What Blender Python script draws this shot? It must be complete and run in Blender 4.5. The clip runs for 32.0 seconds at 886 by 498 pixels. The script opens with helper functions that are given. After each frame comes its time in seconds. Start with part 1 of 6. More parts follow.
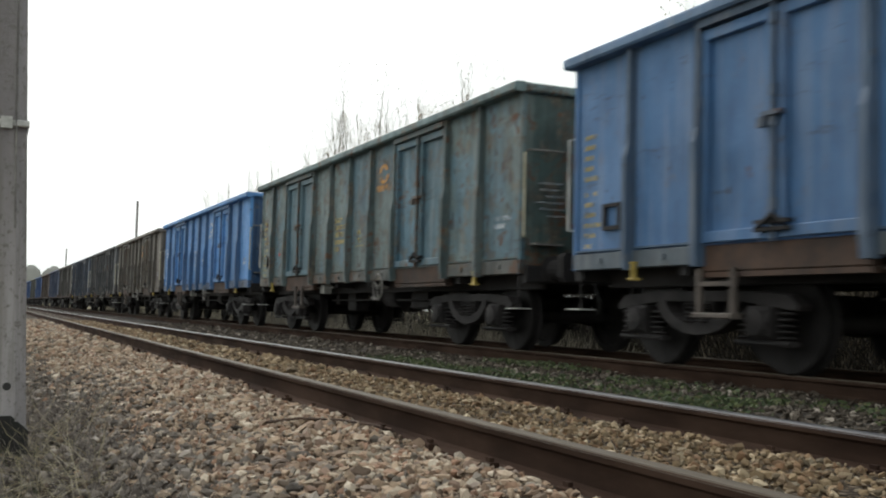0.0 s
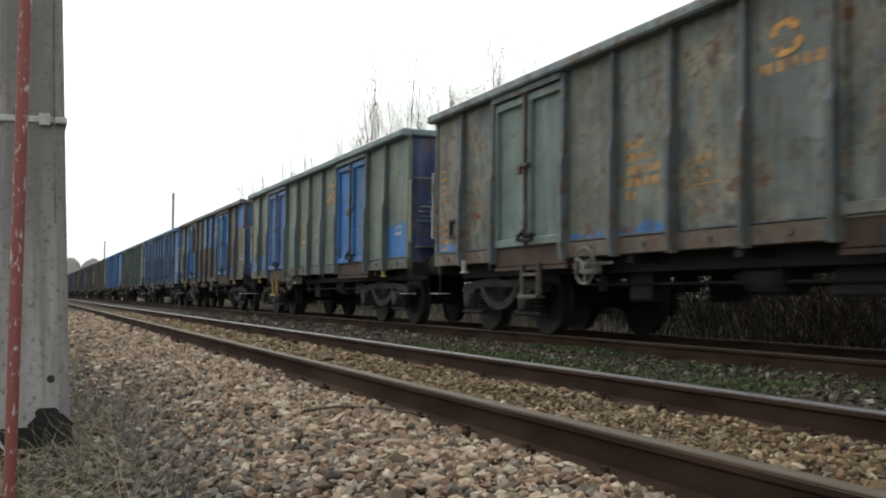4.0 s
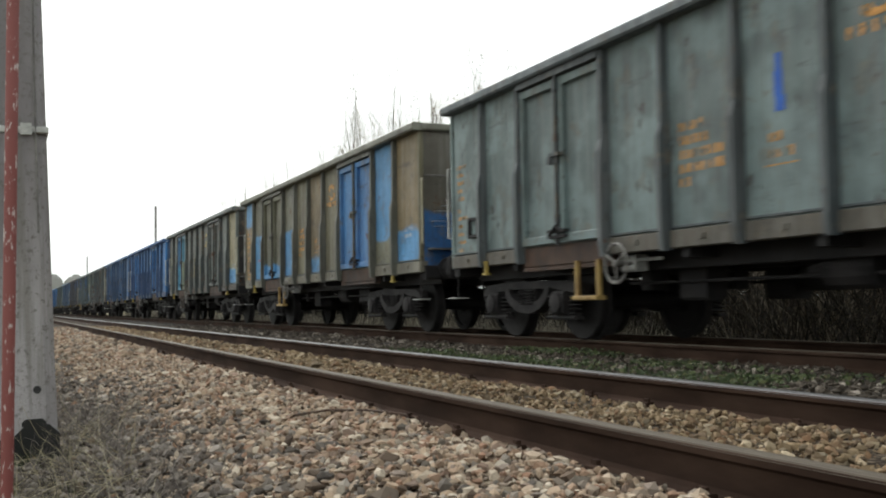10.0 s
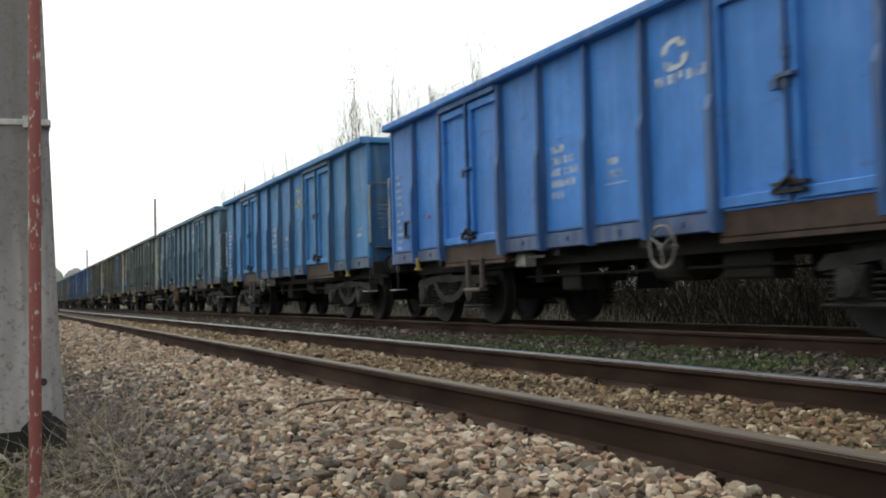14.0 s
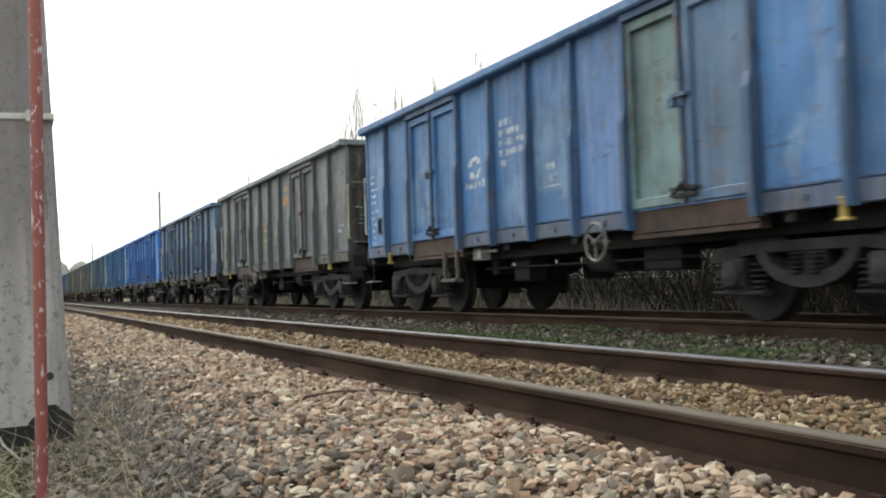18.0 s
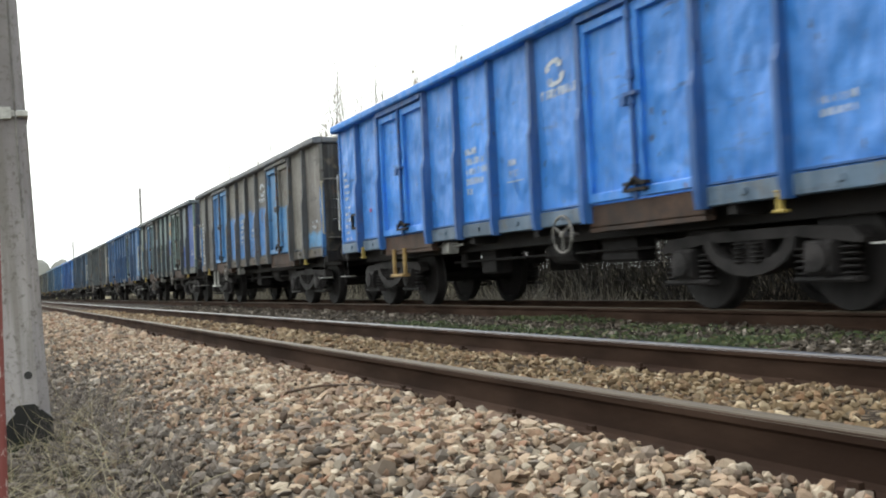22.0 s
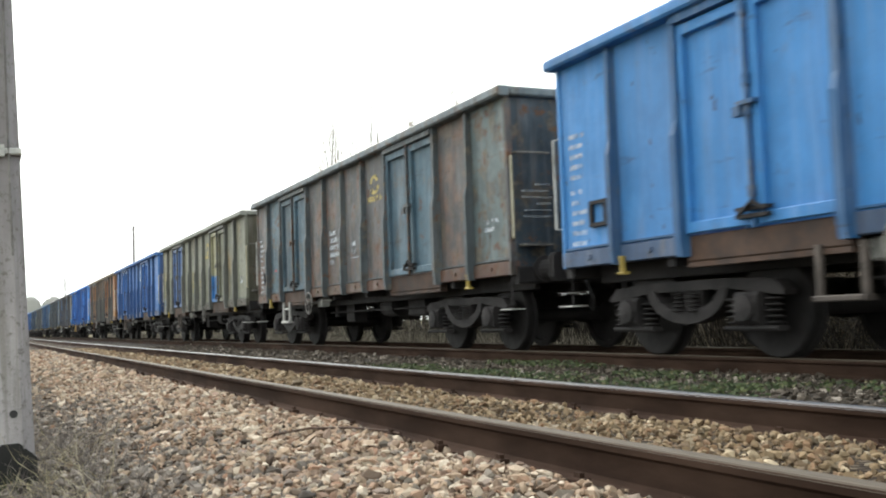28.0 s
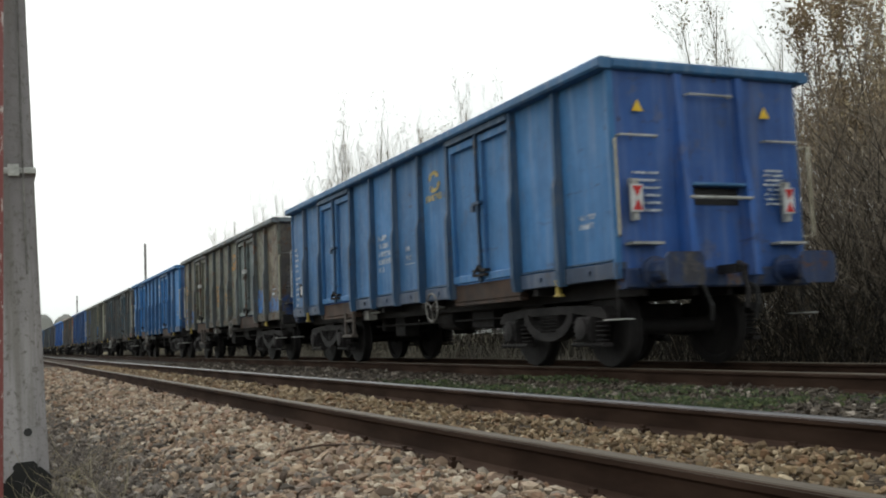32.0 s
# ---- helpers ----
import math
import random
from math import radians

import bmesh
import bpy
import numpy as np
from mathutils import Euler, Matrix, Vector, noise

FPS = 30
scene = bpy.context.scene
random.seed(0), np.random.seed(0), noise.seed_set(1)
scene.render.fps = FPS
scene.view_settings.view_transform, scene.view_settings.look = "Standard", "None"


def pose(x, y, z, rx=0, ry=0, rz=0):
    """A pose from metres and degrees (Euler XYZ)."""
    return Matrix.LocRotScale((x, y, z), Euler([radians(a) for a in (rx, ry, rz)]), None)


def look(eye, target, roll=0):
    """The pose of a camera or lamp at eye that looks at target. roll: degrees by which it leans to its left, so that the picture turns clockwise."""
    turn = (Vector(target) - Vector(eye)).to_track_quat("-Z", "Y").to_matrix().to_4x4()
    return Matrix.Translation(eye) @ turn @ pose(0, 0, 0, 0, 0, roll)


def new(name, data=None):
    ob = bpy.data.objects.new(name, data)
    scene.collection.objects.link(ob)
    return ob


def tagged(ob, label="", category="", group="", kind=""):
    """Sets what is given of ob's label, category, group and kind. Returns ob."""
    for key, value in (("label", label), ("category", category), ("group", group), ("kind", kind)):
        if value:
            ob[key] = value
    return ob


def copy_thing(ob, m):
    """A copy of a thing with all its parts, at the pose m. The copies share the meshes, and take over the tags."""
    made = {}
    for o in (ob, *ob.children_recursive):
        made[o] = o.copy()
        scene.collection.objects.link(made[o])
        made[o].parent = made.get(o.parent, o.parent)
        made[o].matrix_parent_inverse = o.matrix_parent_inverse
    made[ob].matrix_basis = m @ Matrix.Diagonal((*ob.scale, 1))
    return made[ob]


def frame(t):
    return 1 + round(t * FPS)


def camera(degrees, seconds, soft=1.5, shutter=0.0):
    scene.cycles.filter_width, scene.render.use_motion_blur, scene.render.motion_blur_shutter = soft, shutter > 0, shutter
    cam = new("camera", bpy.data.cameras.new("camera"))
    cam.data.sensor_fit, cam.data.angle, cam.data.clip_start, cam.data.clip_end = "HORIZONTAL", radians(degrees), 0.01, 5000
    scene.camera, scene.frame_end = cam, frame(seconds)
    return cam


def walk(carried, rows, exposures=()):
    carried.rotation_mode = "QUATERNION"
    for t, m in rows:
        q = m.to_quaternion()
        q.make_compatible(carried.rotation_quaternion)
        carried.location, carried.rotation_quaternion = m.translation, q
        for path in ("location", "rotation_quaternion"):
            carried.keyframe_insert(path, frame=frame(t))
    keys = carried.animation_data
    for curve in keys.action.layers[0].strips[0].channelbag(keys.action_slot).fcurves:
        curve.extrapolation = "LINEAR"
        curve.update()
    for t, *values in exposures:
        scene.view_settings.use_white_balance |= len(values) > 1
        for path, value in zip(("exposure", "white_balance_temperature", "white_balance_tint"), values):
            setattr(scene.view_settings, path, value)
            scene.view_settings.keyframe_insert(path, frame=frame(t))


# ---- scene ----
# The camera: held by hand beside the line, 0.46 m above the rail tops. Rows: seconds, sway in x, y and z, yaw, pitch, roll.
cam = camera(46.98, 32.0, soft=2.0, shutter=0.22)
TURNS = [
    (0, 0.015, 0.016, 0.026, -24.27, 3.51, -1.38), (0.5, 0.027, 0.002, 0.021, -25.31, 4.14, -0.57), (1, 0.029, -0.004, 0.030, -24.86, 4.56, -0.48),
    (1.5, 0.022, -0.001, 0.031, -24.74, 4.41, -0.83), (2, 0.025, -0.004, 0.024, -23.97, 4.58, -0.53), (2.5, 0.020, 0.007, 0.028, -23.64, 3.50, -0.17),
    (3, 0.010, 0.012, 0.024, -22.17, 2.81, -0.31), (3.5, 0.006, 0.008, 0.026, -21.83, 2.66, -0.42), (4, 0.008, -0.007, 0.035, -22.30, 2.69, -0.47),
    (4.5, 0.021, 0.003, 0.031, -23.57, 3.39, -0.37), (6.5, 0.014, -0.005, 0.013, -23.28, 3.22, 1.39), (7, -0.005, 0.003, 0.006, -22.11, 2.18, 0.55),
    (7.5, -0.009, -0.010, 0.004, -20.22, 4.33, 0.41), (8, -0.012, -0.015, 0.002, -21.00, 3.89, 0.13), (8.5, -0.011, -0.013, -0.003, -21.81, 2.82, 0.56),
    (9, -0.006, -0.003, -0.006, -22.66, 2.37, 0.84), (9.5, -0.005, -0.008, -0.007, -22.80, 3.32, 0.82), (10, -0.002, -0.008, -0.005, -23.12, 3.13, 0.87),
    (10.5, -0.001, -0.004, -0.011, -23.80, 3.62, 1.01), (11, -0.003, -0.006, -0.009, -24.08, 3.82, 0.77), (11.5, -0.014, -0.003, -0.010, -23.41, 3.04, 0.53),
    (12, -0.022, -0.001, -0.008, -22.79, 3.20, 0.52), (12.5, -0.022, -0.011, -0.011, -21.88, 3.43, 0.38), (13, -0.014, -0.014, -0.008, -21.80, 3.48, 1.09),
    (13.5, -0.020, -0.011, -0.013, -22.86, 2.82, 1.07), (15.5, -0.030, -0.009, -0.005, -22.97, 2.28, 2.02), (16, -0.028, -0.009, -0.004, -23.13, 2.22, 1.63),
    (16.5, -0.025, -0.006, -0.005, -23.41, 1.95, 2.22), (17, -0.032, -0.002, -0.005, -22.96, 1.84, 1.96), (17.5, -0.027, -0.002, -0.007, -22.99, 2.13, 2.12),
    (18, -0.024, 0.005, -0.008, -22.84, 2.00, 1.96), (18.5, -0.015, 0.007, -0.008, -22.97, 1.72, 2.37), (19, -0.009, 0.008, -0.017, -23.24, 1.72, 1.94),
    (19.5, -0.013, 0.012, -0.008, -23.51, 1.64, 2.12), (20, -0.018, 0.016, -0.007, -23.35, 1.58, 2.64), (20.5, -0.014, 0.013, -0.008, -23.37, 1.76, 2.77),
    (21, -0.008, 0.015, -0.006, -23.13, 1.30, 2.35), (21.5, 0.002, 0.017, -0.008, -24.30, 1.11, 2.81), (22, -0.001, 0.016, -0.009, -23.76, 1.56, 2.78),
    (22.5, 0.008, 0.001, -0.009, -23.19, 1.80, 2.75), (23, 0.019, -0.006, -0.008, -23.32, 1.67, 2.26), (23.5, 0.013, 0.001, -0.011, -24.28, 1.59, 2.05),
    (24, 0.013, 0.005, -0.013, -24.83, 1.66, 2.08), (24.5, 0.017, 0.008, -0.010, -24.91, 1.67, 1.56), (25, 0.017, 0.006, -0.008, -25.02, 2.00, 1.62),
    (25.5, 0.017, 0.002, -0.007, -25.19, 2.52, 2.03), (27.5, 0.006, 0.002, -0.006, -24.86, 4.11, 1.65), (28, 0.011, 0.008, -0.005, -24.17, 3.93, 2.02),
    (28.5, 0.012, 0.004, -0.005, -24.36, 4.01, 2.66), (29, 0.011, -0.002, -0.004, -24.53, 4.50, 2.78), (29.5, 0.010, -0.005, -0.002, -24.55, 4.58, 2.50),
    (30, 0.017, -0.009, -0.003, -24.82, 4.25, 2.78), (30.5, 0.015, -0.007, -0.003, -24.79, 4.70, 3.05), (31, 0.013, -0.007, -0.005, -25.25, 4.76, 2.62),
    (31.5, 0.005, -0.009, -0.004, -23.83, 5.20, 2.20), (32, -0.000, -0.003, -0.002, -23.55, 4.82, 2.33),
]

EYE_Z = 0.458
walk(cam, [(t, pose(x, y, EYE_Z + z, 90 + p, r, a)) for t, x, y, z, a, p, r in TURNS],
     exposures=[(t, e + 0.07) for t, e in [(0, -0.70), (1, -0.47), (2, -0.55), (3, -0.65), (4, -0.70), (7, -0.60), (8, -1.05), (9, -0.65), (10, -0.55), (11, -0.52), (12, -0.50), (13, -0.60), (14.5, -0.65), (16, -0.70), (17, -0.05), (18, -0.10), (19, -0.02), (20, -0.05), (21, -0.08), (23, -0.02), (25, 0.10), (28, 0.15), (28.5, -0.05), (29, -0.42), (30, -0.45), (31, -0.52), (32, -0.87)]])

# Lines of the plan, in metres: rails of the free track, rails of the train's track, rail tops at z = 0.
NEAR_RAIL, FAR_RAIL = 2.064, 3.571
TRAIN_RAIL, TRAIN_RAIL_FAR = 6.535, 8.042
TRAIN_X = 7.288
PITCH = 14.04            # length of a wagon over its buffers
LAST = 25                # number of the last wagon; wagon 0 stands before the camera at the start
FIRST = -24


BEND, BEND_FROM = -1e-5, 16.0    # both tracks bend very slightly to the left further on


def bend(y):
    """How far the tracks lie to the right of their first straight at y."""
    return 0.5 * BEND * max(0.0, min(y, 400) - BEND_FROM) ** 2 + (BEND * (400 - BEND_FROM) * (y - 400) if y > 400 else 0.0)


def train_y(t):
    """Where the middle of the last wagon is at t seconds: the train slows down evenly."""
    return -333.60 + 11.9425 * t - 0.03232 * t * t


def wagon_pose(y):
    """A wagon with its middle at y stands along the chord between its bogies."""
    a, b = bend(y - 4.5), bend(y + 4.5)
    return pose(TRAIN_X + (a + b) / 2, y, 0, 0, 0, -math.degrees(math.atan2(b - a, 9.0)))


# ---- light: a bright hazy sky, with a weak wide sun over the line ahead ----
world = bpy.data.worlds.new("hazy_sky")
scene.world = world
world.use_nodes = True
wn = world.node_tree.nodes
sky = wn.new("ShaderNodeTexSky")
sky.sky_type = "NISHITA"
sky.sun_disc = False
SUN_UP, SUN_AROUND = 42, -12
sky.sun_elevation, sky.sun_rotation = radians(SUN_UP), radians(SUN_AROUND)
sky.air_density, sky.dust_density, sky.ozone_density = 1.0, 6.0, 1.0
pale = wn.new("ShaderNodeHueSaturation")
pale.inputs["Saturation"].default_value = 0.12
haze = wn.new("ShaderNodeMix")
haze.data_type = "RGBA"
haze.inputs[0].default_value = 0.5
haze.inputs[7].default_value = (18.4, 19.6, 18.9, 1)
wl = world.node_tree.links
wl.new(sky.outputs[0], pale.inputs["Color"])
wl.new(pale.outputs[0], haze.inputs[6])
wl.new(haze.outputs[2], wn["Background"].inputs[0])
wn["Background"].inputs[1].default_value = 0.15
sun = new("sun", bpy.data.lights.new("sun", "SUN"))
sun.data.energy, sun.data.angle, sun.data.color = 1.5, radians(14), (1.0, 0.975, 0.94)
az, el = radians(SUN_AROUND), radians(SUN_UP)
sun.matrix_world = look((0, 0, 30), Vector((0, 0, 30)) - Vector((math.sin(az) * math.cos(el), math.cos(az) * math.cos(el), math.sin(el))))


# ---- materials ----
class Nodes:
    """A short way to write node trees."""

    def __init__(self, name):
        self.mat = bpy.data.materials.new(name)
        self.mat.use_nodes = True
        self.tree = self.mat.node_tree
        self.bsdf = self.tree.nodes["Principled BSDF"]

    def add(self, kind, **values):
        n = self.tree.nodes.new("ShaderNode" + kind)
        for k, v in values.items():
            setattr(n, k, v)
        return n

    def link(self, a, b):
        self.tree.links.new(a, b)

    def put(self, socket, value):
        if isinstance(value, bpy.types.NodeSocket):
            self.link(value, socket)
        elif isinstance(value, (tuple, list)) and len(value) == 3 and socket.type == "RGBA":
            socket.default_value = (*value, 1)
        else:
            socket.default_value = value

    def coords(self, space="Object", move=(0, 0, 0), scale=(1, 1, 1)):
        tc, mp = self.add("TexCoord"), self.add("Mapping")
        self.link(tc.outputs[space], mp.inputs[0])
        mp.inputs[1].default_value, mp.inputs[3].default_value = move, scale
        return mp.outputs[0]

    def world(self, scale=(1, 1, 1)):
        g, mp = self.add("NewGeometry"), self.add("Mapping")
        self.link(g.outputs["Position"], mp.inputs[0])
        mp.inputs[3].default_value = scale
        return mp.outputs[0]

    def noise(self, vec, scale, detail=4, rough=0.55):
        n = self.add("TexNoise")
        self.link(vec, n.inputs["Vector"])
        n.inputs["Scale"].default_value, n.inputs["Detail"].default_value, n.inputs["Roughness"].default_value = scale, detail, rough
        return n.outputs["Fac"]

    def step(self, value, lo, hi, a=0.0, b=1.0):
        n = self.add("MapRange", interpolation_type="SMOOTHSTEP")
        self.put(n.inputs[0], value)
        for i, v in zip((1, 2, 3, 4), (lo, hi, a, b)):
            n.inputs[i].default_value = v
        return n.outputs[0]

    def math(self, op, a, b=0.0):
        n = self.add("Math", operation=op)
        self.put(n.inputs[0], a)
        self.put(n.inputs[1], b)
        return n.outputs[0]

    def mix(self, fac, a, b, blend="MIX"):
        n = self.add("Mix", data_type="RGBA", blend_type=blend)
        self.put(n.inputs[0], fac)
        self.put(n.inputs[6], a)
        self.put(n.inputs[7], b)
        return n.outputs[2]

    def ramp(self, fac, stops):
        n = self.add("ValToRGB")
        self.put(n.inputs[0], fac)
        e = n.color_ramp.elements
        while len(e) < len(stops):
            e.new(0.5)
        for el_, (p, c) in zip(e, stops):
            el_.position, el_.color = p, (*c, 1)
        return n.outputs[0]

    def bump(self, height, strength, distance=0.02):
        n = self.add("Bump")
        self.put(n.inputs["Height"], height)
        n.inputs["Strength"].default_value, n.inputs["Distance"].default_value = strength, distance
        self.link(n.outputs[0], self.bsdf.inputs["Normal"])

    def done(self, color, rough=0.6, metal=0.0, spec=0.5):
        self.put(self.bsdf.inputs["Base Color"], color)
        self.put(self.bsdf.inputs["Roughness"], rough)
        self.put(self.bsdf.inputs["Metallic"], metal)
        self.bsdf.inputs["Specular IOR Level"].default_value = spec
        return self.mat


def shade(c, k):
    return tuple(min(1, v * k) for v in c)


RUST, RUST_DARK, SOOT = (0.16, 0.075, 0.04), (0.06, 0.036, 0.026), (0.03, 0.028, 0.027)
MOVE = iter([(random.uniform(0, 50), random.uniform(0, 50), random.uniform(0, 50)) for _ in range(4000)])


def paint(name, a, b=None, split=None, soft=0.05, rust=0.25, fade=0.3, blotch=0.5, chips=0.3, dents=0.0, slant=0.0, patch=0.35, band=None):
    """Old wagon paint. b: a second coat, below the height split or, with none, in large blotches; band: (colour, from, to), a strip across."""
    n = Nodes(name)
    p = n.coords(move=next(MOVE))
    here = n.coords()
    big, mid, fine = n.noise(p, 0.55, 3), n.noise(p, 2.6, 5), n.noise(p, 9, 6, 0.65)
    streak = n.noise(n.coords(move=next(MOVE), scale=(5, 5, 0.35)), 1.4, 5)
    col = n.mix(n.step(big, 0.35, 0.68), a, shade(a, 1 - fade))
    col = n.mix(n.math("MULTIPLY", n.step(streak, 0.47, 0.68), fade * 1.5), col, tuple(0.55 * v + 0.15 for v in a))
    if b:
        if split is None:
            m = n.step(n.math("ADD", n.math("MULTIPLY", big, 1.35 - patch), n.math("MULTIPLY", mid, patch)), 1 - blotch - soft + 0.17, 1 - blotch + soft + 0.17)
        else:
            z = n.add("SeparateXYZ")
            n.link(here, z.inputs[0])
            tilt = n.math("MULTIPLY", z.outputs[1], slant)
            edge = n.math("ADD", n.math("ADD", z.outputs[2], tilt), n.math("MULTIPLY", n.math("SUBTRACT", mid, 0.5), soft * 6))
            m = n.step(edge, split + soft, split - soft)
        col = n.mix(m, col, n.mix(mid, shade(b, 0.8), shade(b, 1.15)))
    if band:
        z = n.add("SeparateXYZ")
        n.link(here, z.inputs[0])
        edge = n.math("ADD", z.outputs[2], n.math("MULTIPLY", n.math("SUBTRACT", mid, 0.5), 0.2))
        col = n.mix(n.math("MULTIPLY", n.step(edge, band[1] - 0.03, band[1] + 0.03), n.step(edge, band[2] + 0.03, band[2] - 0.03)), col, n.mix(mid, shade(band[0], 0.75), shade(band[0], 1.2)))
    # peeling: scabs of brown undercoat, and chalky places where the coat has bleached
    scab = n.step(n.noise(n.coords(move=next(MOVE), scale=(1, 1, 0.8)), 3.4, 7, 0.68), 0.6 - 0.17 * rust, 0.68 - 0.15 * rust)
    col = n.mix(n.math("MULTIPLY", scab, min(0.75, 0.15 + 1.0 * rust)), col, n.mix(n.step(fine, 0.4, 0.62), (0.075, 0.062, 0.05), (0.2, 0.165, 0.115)))
    chalk = n.step(n.noise(n.coords(move=next(MOVE), scale=(1, 1, 0.6)), 2.1, 6, 0.66), 0.52, 0.72)
    col = n.mix(n.math("MULTIPLY", chalk, 0.1 + 0.45 * rust), col, tuple(min(0.8, 1.25 * v + 0.06) for v in a))
    wash = n.ramp(n.math("ADD", n.math("MULTIPLY", mid, 0.6), n.math("MULTIPLY", streak, 0.4)), [(0.36, (0.5, 0.5, 0.52)), (0.5, (0.86, 0.86, 0.86)), (0.62, (1.0, 1.0, 1.0))])
    col = n.mix(min(1.0, 0.35 + 0.9 * rust), col, wash, "MULTIPLY")
    # every sheet has dulled in its own way; chalky dirt, then rust spots and dark chips
    own = n.add("ObjectInfo")
    col = n.mix(n.math("MULTIPLY", own.outputs["Random"], 0.2), col, (0.045, 0.046, 0.048))
    scuff = n.step(n.noise(n.coords(move=next(MOVE), scale=(1, 0.5, 2.4)), 2.3, 7, 0.72), 0.6 - 0.05 * rust, 0.7 - 0.05 * rust)
    col = n.mix(n.math("MULTIPLY", scuff, 0.5), col, (0.04, 0.036, 0.036))
    dust = n.math("MULTIPLY", n.step(fine, 0.45, 0.75), 0.13)
    col = n.mix(dust, col, (0.19, 0.185, 0.17))
    r1 = n.step(n.math("ADD", n.math("MULTIPLY", mid, 0.55), n.math("MULTIPLY", fine, 0.45)), 0.70 - 0.28 * rust, 0.76 - 0.25 * rust)
    col = n.mix(n.math("MULTIPLY", r1, 0.9), col, n.mix(n.step(fine, 0.35, 0.65), shade(RUST_DARK, 0.75), shade(RUST, 0.72)))
    lines = n.coords(move=next(MOVE), scale=(1, 1, 0.55))
    c1 = n.step(n.noise(lines, 8.5, 3, 0.5), 0.74 - 0.115 * chips, 0.765 - 0.115 * chips)
    col = n.mix(n.math("MULTIPLY", c1, 0.75), col, (0.045, 0.036, 0.032))
    run = n.math("MULTIPLY", n.step(n.noise(n.coords(move=next(MOVE), scale=(9, 9, 0.4)), 2.2, 4), 0.52, 0.74), 0.6 * rust + 0.14)
    col = n.mix(run, col, RUST_DARK)
    relief = n.math("ADD", n.math("MULTIPLY", mid, 0.8), n.math("MULTIPLY", fine, 0.25))
    relief = n.math("ADD", relief, n.math("MULTIPLY", n.noise(n.coords(move=next(MOVE), scale=(1, 1, 0.7)), 2.1, 2, 0.4), 2.0 + 7 * dents))
    n.bump(relief, 0.4 + 0.3 * dents, 0.03)
    return n.done(col, n.step(fine, 0.3, 0.7, 0.5 - 0.12 * dents, 0.75 - 0.15 * dents), 0, 0.35)


def grime(name, dark, light, scale=6, rough=0.75, metal=0.0, bump=0.4, worn=0.0):
    """Dirty metal or concrete between two tones; worn: thin paint gone in places."""
    n = Nodes(name)
    p = n.coords()
    a, b = n.noise(p, scale * 0.3, 4), n.noise(p, scale * 2.2, 6, 0.65)
    col = n.mix(n.step(n.math("ADD", n.math("MULTIPLY", a, 0.6), n.math("MULTIPLY", b, 0.4)), 0.35, 0.65), dark, light)
    n.bump(b, bump, 0.01)
    if worn:
        n.put(n.bsdf.inputs["Alpha"], n.step(n.noise(n.coords(scale=(1, 1, 0.8)), 7, 6, 0.7), 0.38, 0.54, 0.12 * worn, 0.95 * worn))
    return n.done(col, n.step(b, 0.3, 0.7, rough - 0.1, min(1, rough + 0.12)), metal, 0.3)


# Underframe, bogie and wheel tones also hold the shade under the wagons
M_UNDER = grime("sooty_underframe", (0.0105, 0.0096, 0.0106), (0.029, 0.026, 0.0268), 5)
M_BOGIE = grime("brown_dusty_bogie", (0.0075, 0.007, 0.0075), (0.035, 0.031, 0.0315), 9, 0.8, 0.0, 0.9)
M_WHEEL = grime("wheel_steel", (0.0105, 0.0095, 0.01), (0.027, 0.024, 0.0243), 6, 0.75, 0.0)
M_SILL = grime("rusty_door_sill", (0.026, 0.018, 0.015), (0.1, 0.06, 0.043), 4)
M_STEP = grime("brown_grey_step", (0.05, 0.042, 0.038), (0.12, 0.1, 0.088), 9)
M_RUSTY = grime("orange_rust_step", (0.1, 0.05, 0.03), (0.26, 0.13, 0.075), 12)
M_INSIDE = grime("rusty_inside", (0.05, 0.035, 0.028), (0.13, 0.08, 0.055), 3)
M_YELLOW = grime("worn_yellow_paint", (0.24, 0.17, 0.04), (0.45, 0.34, 0.09), 14, 0.6)
M_STIRRUP = grime("rusty_ochre_paint", (0.17, 0.1, 0.045), (0.38, 0.26, 0.09), 14, 0.65)
M_CREAM = grime("worn_cream_handrail", (0.32, 0.29, 0.2), (0.55, 0.51, 0.4), 12, 0.6)
M_PALE = grime("pale_worn_metal", (0.22, 0.22, 0.21), (0.5, 0.5, 0.48), 12, 0.5)
M_RIM = grime("grey_hand_wheel", (0.075, 0.07, 0.066), (0.25, 0.24, 0.225), 14, 0.6)
M_WHITE = grime("dull_white_paint", (0.5, 0.5, 0.5), (0.72, 0.73, 0.74), 20, 0.6)
M_LETTER = {
    "white": grime("lettering_white", (0.36, 0.42, 0.5), (0.66, 0.69, 0.72), 25, 0.65, worn=1.0),
    "yellow": grime("lettering_yellow", (0.3, 0.25, 0.1), (0.58, 0.45, 0.16), 18, 0.65, worn=1.0),
    "orange": grime("lettering_orange", (0.38, 0.2, 0.06), (0.66, 0.33, 0.1), 18, 0.65, worn=1.0),
}
M_FAINT = grime("faint_lettering", (0.25, 0.28, 0.32), (0.45, 0.47, 0.5), 25, 0.65, worn=0.45)
M_SMEAR = grime("blue_paint_smear", (0.02, 0.08, 0.36), (0.03, 0.13, 0.5), 12, 0.6)
M_TRIANGLE = grime("warning_yellow", (0.72, 0.46, 0.03), (0.85, 0.56, 0.05), 20, 0.5)
M_RED = grime("signal_red", (0.42, 0.02, 0.02), (0.55, 0.03, 0.03), 20, 0.4)
M_BLACK = grime("black_rubber", (0.015, 0.015, 0.016), (0.035, 0.034, 0.034), 8, 0.6)


